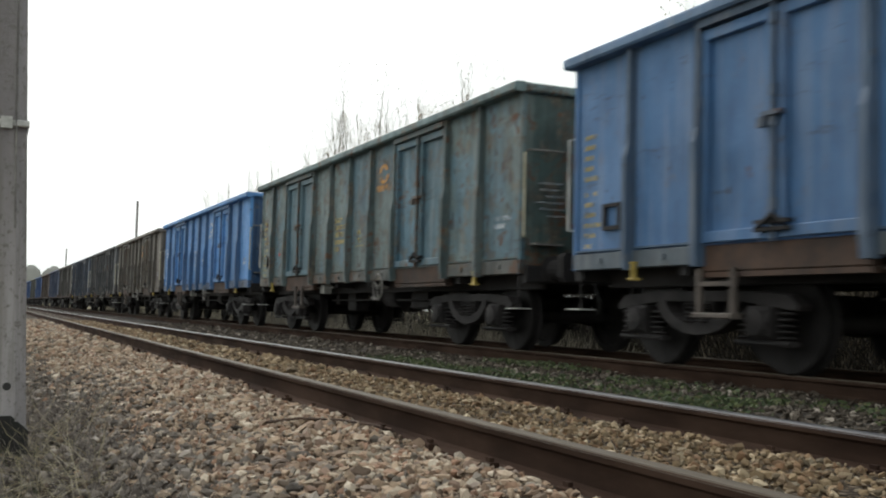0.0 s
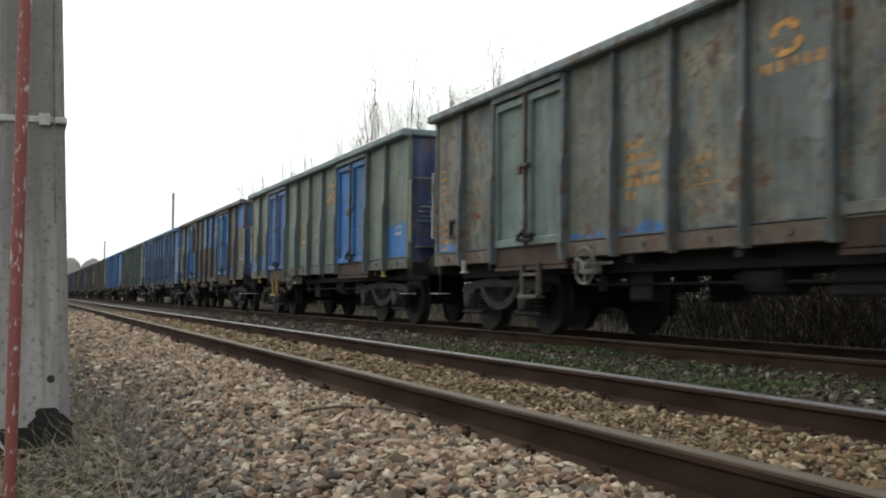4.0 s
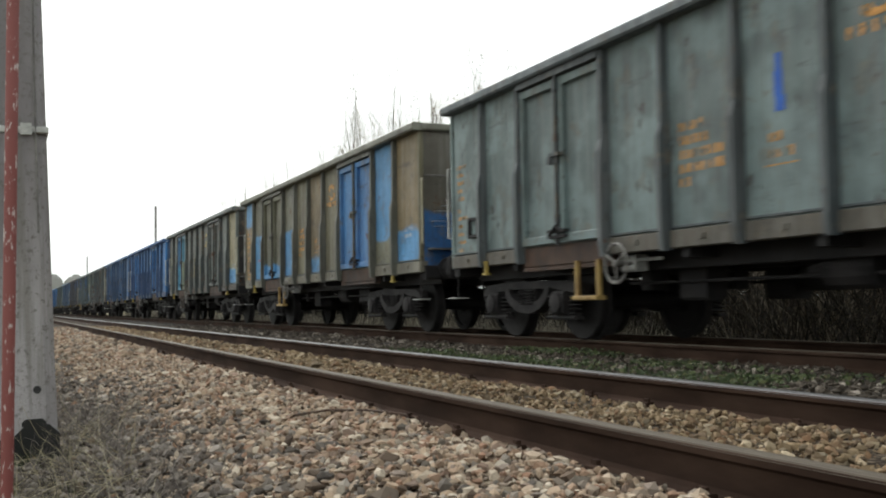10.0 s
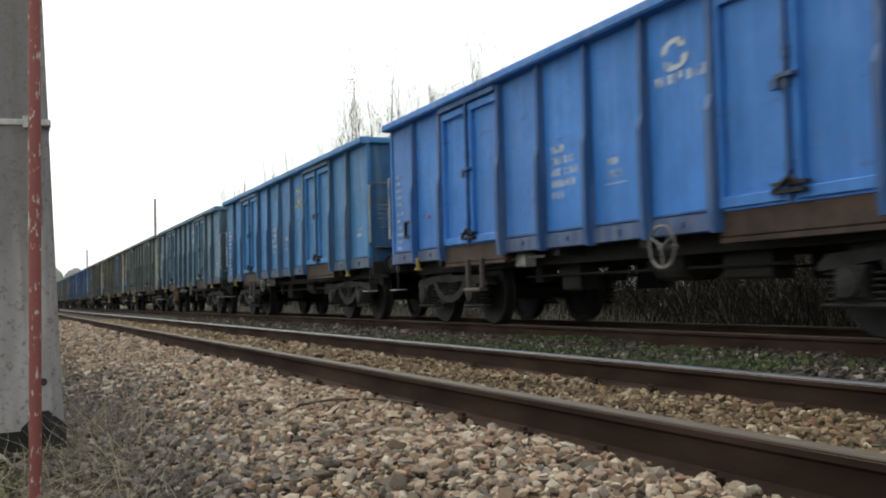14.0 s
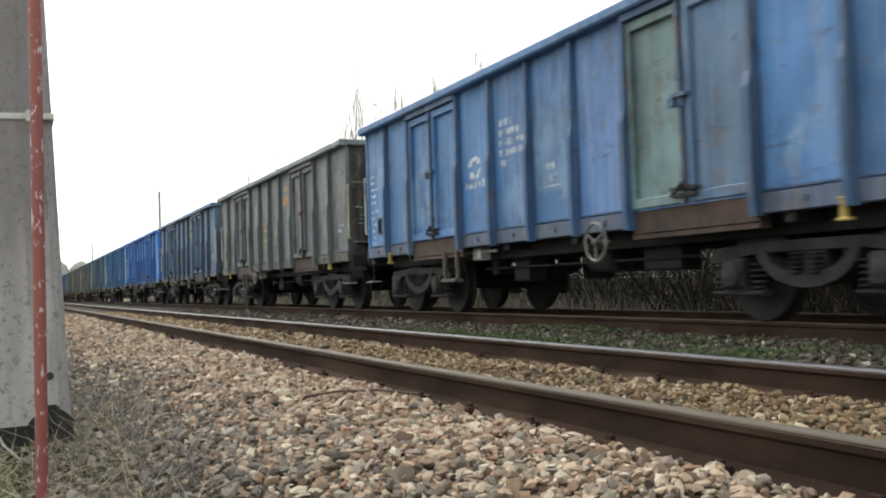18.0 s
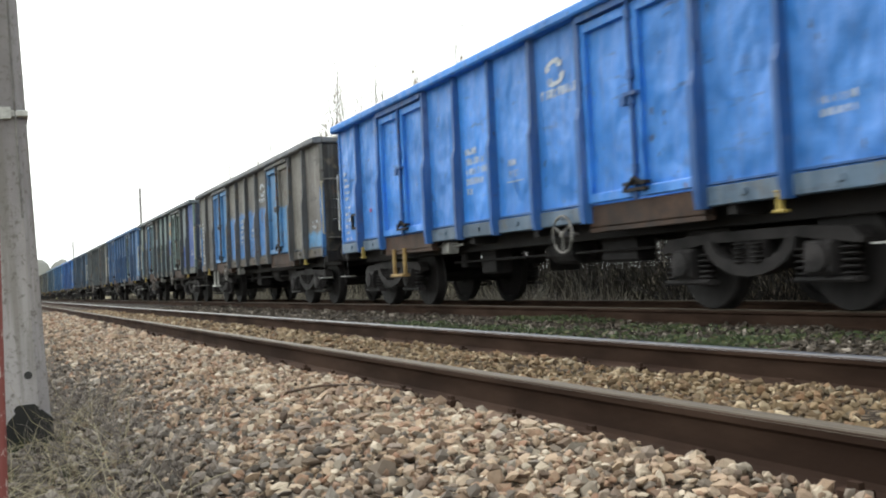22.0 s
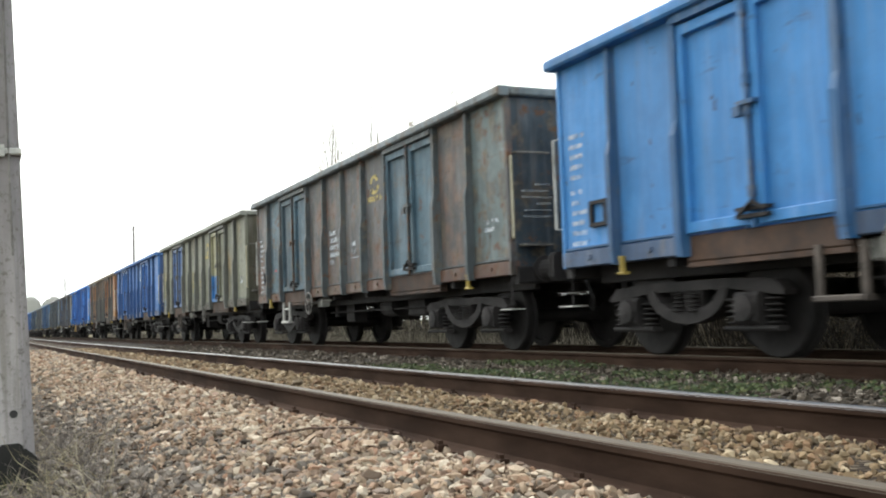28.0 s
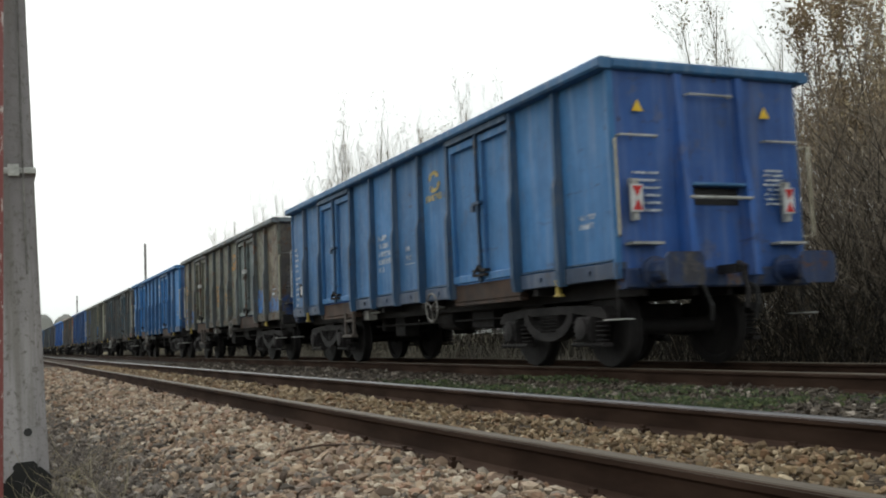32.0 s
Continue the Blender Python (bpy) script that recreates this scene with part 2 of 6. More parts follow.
def rail_material(name, dark, light):
    n = Nodes(name)
    p = n.world((1, 0.25, 1))
    a, b = n.noise(p, 5, 5), n.noise(n.world(), 60, 4)
    col = n.mix(n.step(a, 0.35, 0.7), dark, light)
    n.bump(b, 0.25, 0.004)
    return n.done(col, 0.95, 0.0, 0.06)


M_RAIL = rail_material("rail_rust", (0.028, 0.0168, 0.0125), (0.06, 0.037, 0.027))
n_ = Nodes("rail_top_bright")
M_RAILTOP = n_.done(n_.mix(n_.noise(n_.world((6, 0.3, 1)), 12, 4), (0.07, 0.068, 0.07), (0.17, 0.165, 0.17)), n_.step(n_.noise(n_.world((4, 0.4, 1)), 9, 4), 0.3, 0.7, 0.32, 0.5), 0.8)
n_ = Nodes("rail_top_dull")
M_RAILDULL = n_.done(n_.mix(n_.noise(n_.world((6, 0.3, 1)), 12, 4), (0.055, 0.043, 0.031), (0.115, 0.094, 0.072)), 0.66, 0.0, 0.2)


def stone_material(name, stops, bump=0.4):
    """Crushed stone: every stone has its own tone."""
    n = Nodes(name)
    g, o = n.add("NewGeometry"), n.add("ObjectInfo")
    r = n.math("FRACT", n.math("ADD", g.outputs["Random Per Island"], o.outputs["Random"]))
    col = n.ramp(r, stops)
    f = n.noise(n.world(), 55, 6, 0.7)
    col = n.mix(n.math("MULTIPLY", n.step(f, 0.4, 0.75), 0.4), col, (0.13, 0.105, 0.08))
    n.bump(f, bump, 0.006)
    return n.done(col, 0.9, 0, 0.2)


M_STONE = stone_material("crushed_stone_tan", [(0.0, (0.075, 0.053, 0.041)), (0.14, (0.242, 0.171, 0.123)), (0.3, (0.403, 0.300, 0.212)), (0.44, (0.201, 0.169, 0.143)), (0.56, (0.272, 0.156, 0.103)), (0.7, (0.362, 0.269, 0.192)), (0.9, (0.520, 0.445, 0.355)), (1.0, (0.101, 0.089, 0.078))])
M_STONE_TRACK = stone_material("crushed_stone_brown", [(0.0, (0.062, 0.041, 0.026)), (0.2, (0.185, 0.129, 0.076)), (0.4, (0.287, 0.207, 0.123)), (0.55, (0.151, 0.120, 0.081)), (0.7, (0.219, 0.127, 0.072)), (0.82, (0.274, 0.200, 0.123)), (0.95, (0.493, 0.400, 0.277)), (1.0, (0.096, 0.078, 0.057))])
M_STONE_GREY = stone_material("crushed_stone_grey", [(0.0, (0.04, 0.034, 0.03)), (0.25, (0.12, 0.102, 0.088)), (0.45, (0.2, 0.172, 0.15)), (0.6, (0.1, 0.09, 0.082)), (0.75, (0.16, 0.12, 0.092)), (0.92, (0.36, 0.32, 0.28)), (1.0, (0.08, 0.07, 0.062))])
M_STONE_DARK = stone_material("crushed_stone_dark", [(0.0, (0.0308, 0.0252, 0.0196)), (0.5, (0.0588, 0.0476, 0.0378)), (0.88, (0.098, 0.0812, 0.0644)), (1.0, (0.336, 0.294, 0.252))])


def bed_material(name, stops, scale):
    n = Nodes(name)
    v = n.add("TexVoronoi")
    n.link(n.world(), v.inputs["Vector"])
    v.inputs["Scale"].default_value = scale
    hue = n.add("SeparateColor")
    n.link(v.outputs["Color"], hue.inputs[0])
    col = n.ramp(hue.outputs[0], stops)
    # darker cell edges: the shade between stones put into the colour
    col = n.mix(n.step(v.outputs["Distance"], 0.25, 0.6), col, shade(stops[0][1], 0.6))
    col = n.mix(n.math("MULTIPLY", n.noise(n.world(), 0.5, 4), 0.35), col, shade(stops[0][1], 0.9))
    n.bump(n.math("SUBTRACT", 1.0, v.outputs["Distance"]), 0.9, 0.03)
    return n.done(col, 0.95, 0, 0.15)


# M_BED is darkened so that gaps among the loose stones read as shadow
M_BED = bed_material("ballast_bed_tan", [(0.0, (0.042, 0.03, 0.021)), (0.4, (0.1125, 0.084, 0.06)), (0.7, (0.0825, 0.0645, 0.048)), (1.0, (0.195, 0.153, 0.1125))], 19)
M_BED_DARK = bed_material("ballast_bed_dark", [(0.0, (0.0392, 0.0336, 0.028)), (0.5, (0.07, 0.0602, 0.0504)), (1.0, (0.126, 0.1092, 0.0896))], 24)


def ground_material():
    n = Nodes("dry_grass_ground")
    a, b = n.noise(n.world(), 0.35, 5), n.noise(n.world(), 7, 6, 0.7)
    col = n.ramp(n.math("ADD", n.math("MULTIPLY", a, 0.55), n.math("MULTIPLY", b, 0.45)), [(0.3, (0.07, 0.06, 0.04)), (0.48, (0.16, 0.135, 0.09)), (0.6, (0.11, 0.105, 0.05)), (0.75, (0.26, 0.225, 0.15))])
    n.bump(b, 0.8, 0.08)
    return n.done(col, 0.95, 0, 0.15)


M_GROUND = ground_material()


def leaf_material(name, stops, rough=0.8):
    n = Nodes(name)
    g = n.add("NewGeometry")
    return n.done(n.ramp(g.outputs["Random Per Island"], stops), rough, 0, 0.2)


M_TWIG = leaf_material("grey_brown_twigs", [(0.0, (0.022, 0.018, 0.014)), (0.7, (0.045, 0.036, 0.028)), (1.0, (0.09, 0.074, 0.058))])
# M_BRUSH and M_WITHERED: shade behind the train is put into their colours
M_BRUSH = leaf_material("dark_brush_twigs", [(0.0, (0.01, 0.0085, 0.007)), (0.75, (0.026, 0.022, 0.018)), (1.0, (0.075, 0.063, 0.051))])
M_COPPICE = leaf_material("brown_sapling_twigs", [(0.0, (0.09, 0.072, 0.056)), (0.6, (0.2, 0.165, 0.13)), (1.0, (0.36, 0.305, 0.24))])
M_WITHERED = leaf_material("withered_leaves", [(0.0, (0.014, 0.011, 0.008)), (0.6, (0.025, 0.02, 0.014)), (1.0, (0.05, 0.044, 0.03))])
M_SEDGE = leaf_material("dull_dry_grass", [(0.0, (0.12, 0.105, 0.085)), (0.6, (0.24, 0.215, 0.175)), (1.0, (0.42, 0.385, 0.32))])
M_BARK = grime("tree_bark", (0.09, 0.075, 0.062), (0.22, 0.185, 0.155), 5, 0.9)
M_CROWN = leaf_material("tree_twigs", [(0.0, (0.125, 0.1, 0.07875)), (0.6, (0.225, 0.1812, 0.1438)), (1.0, (0.35, 0.2875, 0.225))])
M_LEAF = leaf_material("last_brown_leaves", [(0.0, (0.24, 0.165, 0.1)), (0.5, (0.34, 0.26, 0.16)), (1.0, (0.45, 0.38, 0.25))])
M_DRY = leaf_material("dry_stalks", [(0.0, (0.07, 0.058, 0.053)), (0.5, (0.13, 0.11, 0.1)), (1.0, (0.32, 0.285, 0.26))])
M_STRAW = leaf_material("straw_grass", [(0.0, (0.2, 0.17, 0.11)), (0.6, (0.31, 0.27, 0.18)), (1.0, (0.4, 0.36, 0.26))])
M_GREEN = leaf_material("low_green_weeds", [(0.0, (0.016, 0.024, 0.009)), (0.5, (0.028, 0.042, 0.014)), (0.85, (0.052, 0.068, 0.022)), (1.0, (0.09, 0.082, 0.042))])
n_ = Nodes("weathered_concrete")
p_ = n_.coords()
a_, b_, c_ = n_.noise(n_.coords(scale=(1, 1, 0.25)), 2.4, 5), n_.noise(p_, 26, 6, 0.75), n_.noise(n_.coords(scale=(3, 3, 0.15)), 5, 4)
d_ = n_.mix(n_.step(a_, 0.35, 0.68), (0.21, 0.195, 0.2), (0.4, 0.377, 0.383))
d_ = n_.mix(n_.math("MULTIPLY", n_.step(c_, 0.5, 0.7), 0.6), d_, (0.17, 0.16, 0.14))
d_ = n_.mix(n_.math("MULTIPLY", n_.step(b_, 0.52, 0.64), 0.8), d_, (0.15, 0.14, 0.125))
n_.bump(n_.math("ADD", b_, n_.math("MULTIPLY", a_, 0.5)), 0.8, 0.015)
M_CONCRETE = n_.done(d_, 0.88, 0, 0.2)
M_SLEEPER = grime("sleeper_concrete", (0.12, 0.095, 0.066), (0.24, 0.195, 0.14), 5, 0.9, 0, 0.6)
M_TAR = grime("black_tar_paint", (0.008, 0.008, 0.008), (0.02, 0.019, 0.018), 6, 0.6)
n_ = Nodes("chipped_red_paint")
f_ = n_.noise(n_.coords(scale=(1, 1, 0.4)), 170, 5, 0.65)
M_REDPIPE = n_.done(n_.mix(n_.step(f_, 0.57, 0.63), n_.mix(n_.noise(n_.coords(), 5), (0.17, 0.045, 0.042), (0.27, 0.095, 0.085)), (0.5, 0.42, 0.4)), 0.6, 0, 0.3)
M_FAR = grime("hazy_far_wood", (0.2, 0.2, 0.19), (0.28, 0.28, 0.26), 0.02, 0.95)


# ---- helpers for meshes ----
def mesh_of(name, verts, faces, material=None, smooth=False):
    me = bpy.data.meshes.new(name)
    me.from_pydata([tuple(v) for v in verts], [], [tuple(f) for f in faces])
    me.materials.append(material)
    if smooth:
        me.polygons.foreach_set("use_smooth", [True] * len(me.polygons))
    me.update()
    return me


class Solid:
    """Collects boxes, bars and tubes into one mesh."""

    def __init__(self):
        self.v, self.f = [], []

    def add(self, verts, faces):
        k = len(self.v)
        self.v += [tuple(v) for v in verts]
        self.f += [tuple(i + k for i in f) for f in faces]
        return self

    def box(self, x0, x1, y0, y1, z0, z1, b=0.0):
        """A box; with b, its long edges are cut off by b."""
        if not b:
            v = [(x, y, z) for x in (x0, x1) for y in (y0, y1) for z in (z0, z1)]
            return self.add(v, [(0, 1, 3, 2), (4, 6, 7, 5), (0, 4, 5, 1), (2, 3, 7, 6), (0, 2, 6, 4), (1, 5, 7, 3)])
        d = (x1 - x0, y1 - y0, z1 - z0)
        ax = d.index(max(d))
        lo, hi = (x0, y0, z0), (x1, y1, z1)
        u, w = [i for i in range(3) if i != ax]
        ring = [(lo[u] + b, lo[w]), (hi[u] - b, lo[w]), (hi[u], lo[w] + b), (hi[u], hi[w] - b), (hi[u] - b, hi[w]), (lo[u] + b, hi[w]), (lo[u], hi[w] - b), (lo[u], lo[w] + b)]
        return self.prism(ring, ax, u, w, lo[ax], hi[ax])

    def prism(self, ring, ax, u, w, a, b):
        v = []
        for e in (a, b):
            for p, q in ring:
                c = [0, 0, 0]
                c[ax], c[u], c[w] = e, p, q
                v.append(c)
        k = len(ring)
        f = [(i, (i + 1) % k, k + (i + 1) % k, k + i) for i in range(k)]
        return self.add(v, f + [tuple(range(k))[::-1], tuple(range(k, 2 * k))])

    def tube(self, points, r, sides=6, r_end=None):
        """A round bar through the points."""
        pts = [Vector(p) for p in points]
        v = []
        for i, p in enumerate(pts):
            d = (pts[min(i + 1, len(pts) - 1)] - pts[max(i - 1, 0)]).normalized()
            up = Vector((0, 0, 1)) if abs(d.z) < 0.9 else Vector((1, 0, 0))
            s = d.cross(up).normalized()
            t = s.cross(d)
            rr = r if r_end is None else r + (r_end - r) * i / (len(pts) - 1)
            for j in range(sides):
                a = 2 * math.pi * j / sides
                v.append(p + rr * (math.cos(a) * s + math.sin(a) * t))
        f = []
        for i in range(len(pts) - 1):
            for j in range(sides):
                f.append((i * sides + j, i * sides + (j + 1) % sides, (i + 1) * sides + (j + 1) % sides, (i + 1) * sides + j))
        f += [tuple(range(sides))[::-1], tuple(range(len(v) - sides, len(v)))]
        return self.add(v, f)

    def disc(self, c, axis, rings, sides=20):
        """A turned body about an axis through c: rings of (along, radius)."""
        v, f = [], []
        u, w = [i for i in range(3) if i != axis]
        for a, r in rings:
            for j in range(sides):
                t = 2 * math.pi * j / sides
                p = list(c)
                p[axis] += a
                p[u] += r * math.cos(t)
                p[w] += r * math.sin(t)
                v.append(p)
        for i in range(len(rings) - 1):
            for j in range(sides):
                f.append((i * sides + j, i * sides + (j + 1) % sides, (i + 1) * sides + (j + 1) % sides, (i + 1) * sides + j))
        f += [tuple(range(sides))[::-1], tuple(range(len(v) - sides, len(v)))]
        return self.add(v, f)

    def mesh(self, name, material=None, smooth=False):
        me = mesh_of(name, self.v, self.f, material, smooth)
        bm = bmesh.new()
        bm.from_mesh(me)
        bmesh.ops.recalc_face_normals(bm, faces=bm.faces)
        bm.to_mesh(me)
        bm.free()
        return me


def part(name, solid, material, parent, label="", at=None, smooth=False):
    """One mesh object under a thing or a part; its material sits on the object, so that copies can be painted otherwise."""
    me = solid.mesh(name, None, smooth) if isinstance(solid, Solid) else solid
    ob = new(name, me)
    if me.materials[0] is None:
        ob.material_slots[0].link = "OBJECT"
        ob.material_slots[0].material = material
    ob.parent = parent
    if at:
        ob.location = at
    if label:
        ob["label"] = label
    return ob


# ---- the ground ----
def ground_z(x, y):
    """Height of the ground under the ballast and around it."""
    pts = [(-400, -1.0), (-12, -0.95), (-3, -0.7), (-0.6, -0.44), (0.3, -0.42), (1.35, -0.215), (1.8, -0.168), (3.75, -0.165), (4.1, -0.175), (6.3, -0.175), (8.6, -0.19), (9.5, -0.3), (11.2, -0.75), (12.7, -0.7), (17, -0.45), (400, -0.3)]
    xs, zs = zip(*pts)
    z = float(np.interp(x, xs, zs))
    k = 0.16 if x < -3 or x > 9.5 else 0.035
    return z + k * (noise.noise(Vector((x * 0.9, y * 0.9, 0.3))) + 0.5 * noise.noise(Vector((x * 2.7, y * 2.7, 4))))


def sheet(name, xs, ys, material, lift=0.0, follow=False):
    v = [(x + (bend(y) if follow else 0), y, ground_z(x, y) + lift) for y in ys for x in xs]
    k = len(xs)
    f = [(j * k + i, j * k + i + 1, (j + 1) * k + i + 1, (j + 1) * k + i) for j in range(len(ys) - 1) for i in range(k - 1)]
    return new(name, mesh_of(name, v, f, material, True))


far_x = [-2500, -800, -300, -120, -60, -30, -18]
ys_all = sorted({*range(-60, 60, 1), *range(60, 160, 4), *range(160, 420, 20), -2500, -1000, -400, -200, -100, 500, 700, 1000, 1500, 2500})
tagged(sheet("ground", far_x + [-12 + 0.8 * i for i in range(60)] + [40, 60, 120, 300, 800, 2500], ys_all, M_GROUND, -0.06), "dry winter grass and bare earth beside the line", "ground", kind="structure")
beds = [y * 0.5 for y in range(-30, 120)] + [60 + 5 * i for i in range(80)] + [470, 520, 600, 800, 1200, 2000]
ballast = tagged(sheet("ballast", [0.05 + 0.162 * i for i in range(24)], beds, M_BED, 0.0, True), "tan crushed-stone ballast under the free track", "ballast", kind="structure")
dark_bed = tagged(sheet("track_bed", [3.77 + 0.215 * i for i in range(25)], beds, M_BED_DARK, 0.006, True), "dark ballast between and under the tracks", "ballast", kind="structure")


# ---- rails, sleepers ----
def rail_ring(x):
    half = [(0.0, -0.172), (0.075, -0.172), (0.075, -0.162), (0.03, -0.15), (0.011, -0.135), (0.011, -0.05), (0.034, -0.036), (0.036, -0.012), (0.03, -0.003)]
    return [(x + a, z) for a, z in half] + [(x - a, z) for a, z in half[::-1][:-1]]


def rail(name, x, top, label):
    ob = tagged(new(name), label, "rail", "rails", "structure")
    stops = [-60, 16] + list(range(24, 404, 10)) + [520, 800, 1400]
    for name, ring, m, words in (("rail_body", rail_ring(x), M_RAIL, ""), ("running_surface", [(x - 0.0366, -0.015), (x - 0.031, -0.0028), (x - 0.02, 0.0008), (x + 0.02, 0.0008), (x + 0.031, -0.0028), (x + 0.0366, -0.015)], top, "worn top of the rail head")):
        k, s = len(ring), Solid()
        v = [(p + bend(y), y, q) for y in stops for p, q in ring]
        f = [(i * k + j, i * k + (j + 1) % k, (i + 1) * k + (j + 1) % k, (i + 1) * k + j) for i in range(len(stops) - 1) for j in range(k)]
        part(name, s.add(v, f + [tuple(range(k))]), m, ob, words)
    return ob


rail("rail_1", NEAR_RAIL, M_RAILDULL, "rusty rail with a dull worn head")
rail("rail_2", FAR_RAIL, M_RAILTOP, "rusty rail with a bright worn head")
rail("rail_3", TRAIN_RAIL, M_RAILDULL, "rusty rail under the train")
rail("rail_4", TRAIN_RAIL_FAR, M_RAILDULL, "rusty rail under the train")


# ---- the wagon: measures in its own space, y ahead, origin on the rail top in its middle ----
HALF, SIDE, SKIN = 6.40, 1.405, 1.285      # half length, outside of the posts, outside of the panels
Z_SILL, Z_FLOOR, Z_RIM, Z_TOP = 0.97, 1.15, 3.06, 3.175
BAY, LEAF = 1.104, 0.992
CUTS = [HALF]                               # bay borders from the front end to the rear
for wide in (BAY, BAY, LEAF, LEAF, BAY, BAY, BAY, BAY, LEAF, LEAF, BAY, BAY):
    CUTS.append(CUTS[-1] - wide)
DOORS = (2, 3, 8, 9)
POSTS = [1, 2, 4, 5, 6, 7, 8, 10, 11]


def dent(y, z, s=0.0):
    """How far a side panel bulges out at a place."""
    return 0.012 * noise.noise(Vector((y * 1.7 + s, z * 1.9, 2.2))) + 0.006 * noise.noise(Vector((y * 5, z * 4, 8 + s)))


def plate(y0, y1, z0, z1, x, ny=6, nz=8, depth=0.012, side=-1):
    """A dented plate across the wagon's side, with some thickness."""
    s = Solid()
    v = []
    for i in range(nz + 1):
        for j in range(ny + 1):
            y, z = y0 + (y1 - y0) * j / ny, z0 + (z1 - z0) * i / nz
            e = min(j, ny - j, i, nz - i)
            v.append((side * (x + (dent(y, z) if e else 0)), y, z))
    k = ny + 1
    f = [(i * k + j, i * k + j + 1, (i + 1) * k + j + 1, (i + 1) * k + j) for i in range(nz) for j in range(ny)]
    n0 = len(v)
    rim = [j for j in range(k)] + [i * k + ny for i in range(1, nz + 1)] + [nz * k + j for j in range(ny - 1, -1, -1)] + [i * k for i in range(nz - 1, 0, -1)]
    v += [(v[i][0] - side * depth, v[i][1], v[i][2]) for i in rim]
    m = len(rim)
    f += [(rim[i], n0 + i, n0 + (i + 1) % m, rim[(i + 1) % m]) for i in range(m)]
    f.append(tuple(range(n0, n0 + m)))
    return s.add(v, f)


def post_solid(y, x_in=SKIN, side=-1, w=0.05):
    """A pressed post: slim above, deeper below its waist."""
    s = Solid()
    prof = [(Z_SILL - 0.02, 0.1), (1.12, 0.122), (2.02, 0.122), (2.14, 0.088), (Z_RIM, 0.08)]
    v = []
    for z, d in prof:
        ww = w if z < 2.05 else w * 0.86
        v += [(side * x_in, y - ww, z), (side * (x_in + d), y - ww * 0.72, z), (side * (x_in + d), y + ww * 0.72, z), (side * x_in, y + ww, z)]
    f = []
    for i in range(len(prof) - 1):
        for j in range(3):
            f.append((4 * i + j, 4 * i + j + 1, 4 * i + j + 5, 4 * i + j + 4))
    f += [(0, 1, 2, 3), tuple(range(len(v) - 4, len(v)))]
    return s.add(v, f)


def build_side(wagon, side):
    if side > 0:
        # the side turned away: one wall with its posts
        s = plate(-HALF + 0.04, HALF - 0.04, Z_FLOOR, Z_RIM + 0.05, SKIN, 12, 3, side=1)
        for i in POSTS:
            p = post_solid(CUTS[i], side=1)
            s.add(p.v, p.f)
        part("side_wall", s, None, wagon)
    else:
        for i in range(12):
            y1, y0 = CUTS[i], CUTS[i + 1]
            if i in DOORS:
                d = part("door", plate(y0 + 0.03, y1 - 0.03, Z_FLOOR + 0.03, Z_RIM - 0.1, SKIN - 0.012, 4, 7), None, wagon)
                d["bay"] = i
                s = Solid()
                a, b, lo, hi = y0 + 0.02, y1 - 0.02, Z_FLOOR + 0.01, Z_RIM - 0.09
                k = 0.095
                for q in ((a, a + k, lo, hi), (b - k, b, lo, hi), (a + k, b - k, lo, lo + k), (a + k, b - k, hi - k, hi)):
                    s.box(-SKIN - 0.05, -SKIN + 0.03, *q, 0.008) if q[1] - q[0] < q[3] - q[2] else s.box(-SKIN - 0.049, -SKIN + 0.03, *q, 0.008)
                fr = part("door_frame", s, None, d)
                fr["bay"] = i
                if i in (2, 8):
                    s = Solid()
                    yb = y0
                    s.tube([(-SKIN - 0.075, yb, lo - 0.03), (-SKIN - 0.075, yb, hi + 0.04)], 0.022)
                    for zz in (1.42, 2.06, 2.3, 2.86):
                        s.box(-SKIN - 0.1, -SKIN - 0.03, yb - 0.035, yb + 0.035, zz - 0.045, zz + 0.045, 0.01)
                    s.box(-SKIN - 0.12, -SKIN - 0.05, yb - 0.12, yb + 0.1, 2.1, 2.135)
                    s.box(-SKIN - 0.12, -SKIN - 0.06, yb + 0.06, yb + 0.15, 2.02, 2.1)
                    part("latch_bar", s, M_UNDER, d, "dark latch rod with brackets")
                    s = Solid()
                    for zz in (1.24, 1.3):
                        s.box(-SKIN - 0.11, -SKIN - 0.03, yb - 0.2, yb + 0.19, zz - 0.03, zz)
                    s.tube([(-SKIN - 0.09, yb - 0.16, 1.26), (-SKIN - 0.13, yb - 0.05, 1.33), (-SKIN - 0.1, yb + 0.16, 1.24)], 0.022)
                    part("latch_handle", s, M_UNDER, d, "dark curved door latch")
                ye = y1 if i in (2, 8) else y0
                for zz in (1.36, 1.85, 2.35, 2.8):
                    part("hinge", Solid().box(-SKIN - 0.075, -SKIN - 0.03, ye - 0.055, ye + 0.055, zz - 0.05, zz + 0.05, 0.01), M_UNDER, d)
            else:
                p = part("panel", plate(y0 + 0.03, y1 - 0.03, Z_FLOOR + 0.005, Z_RIM + 0.05, SKIN), None, wagon)
                p["bay"] = i
                # thin lip in the darkened post coat, drawing the shadow line above the sill
                part("bottom_flange", Solid().box(-SKIN - 0.036, -SKIN + 0.004, y0 + 0.07, y1 - 0.07, 1.162, 1.18), None, wagon)
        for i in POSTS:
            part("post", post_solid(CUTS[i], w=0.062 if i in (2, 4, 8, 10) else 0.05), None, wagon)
        for e in (1, -1):
            y = e * (HALF - 0.035)
            part("corner_post", Solid().box(-SKIN - 0.03, -SKIN + 0.05, y - 0.035, y + 0.035, Z_SILL, Z_RIM, 0.012), None, wagon)
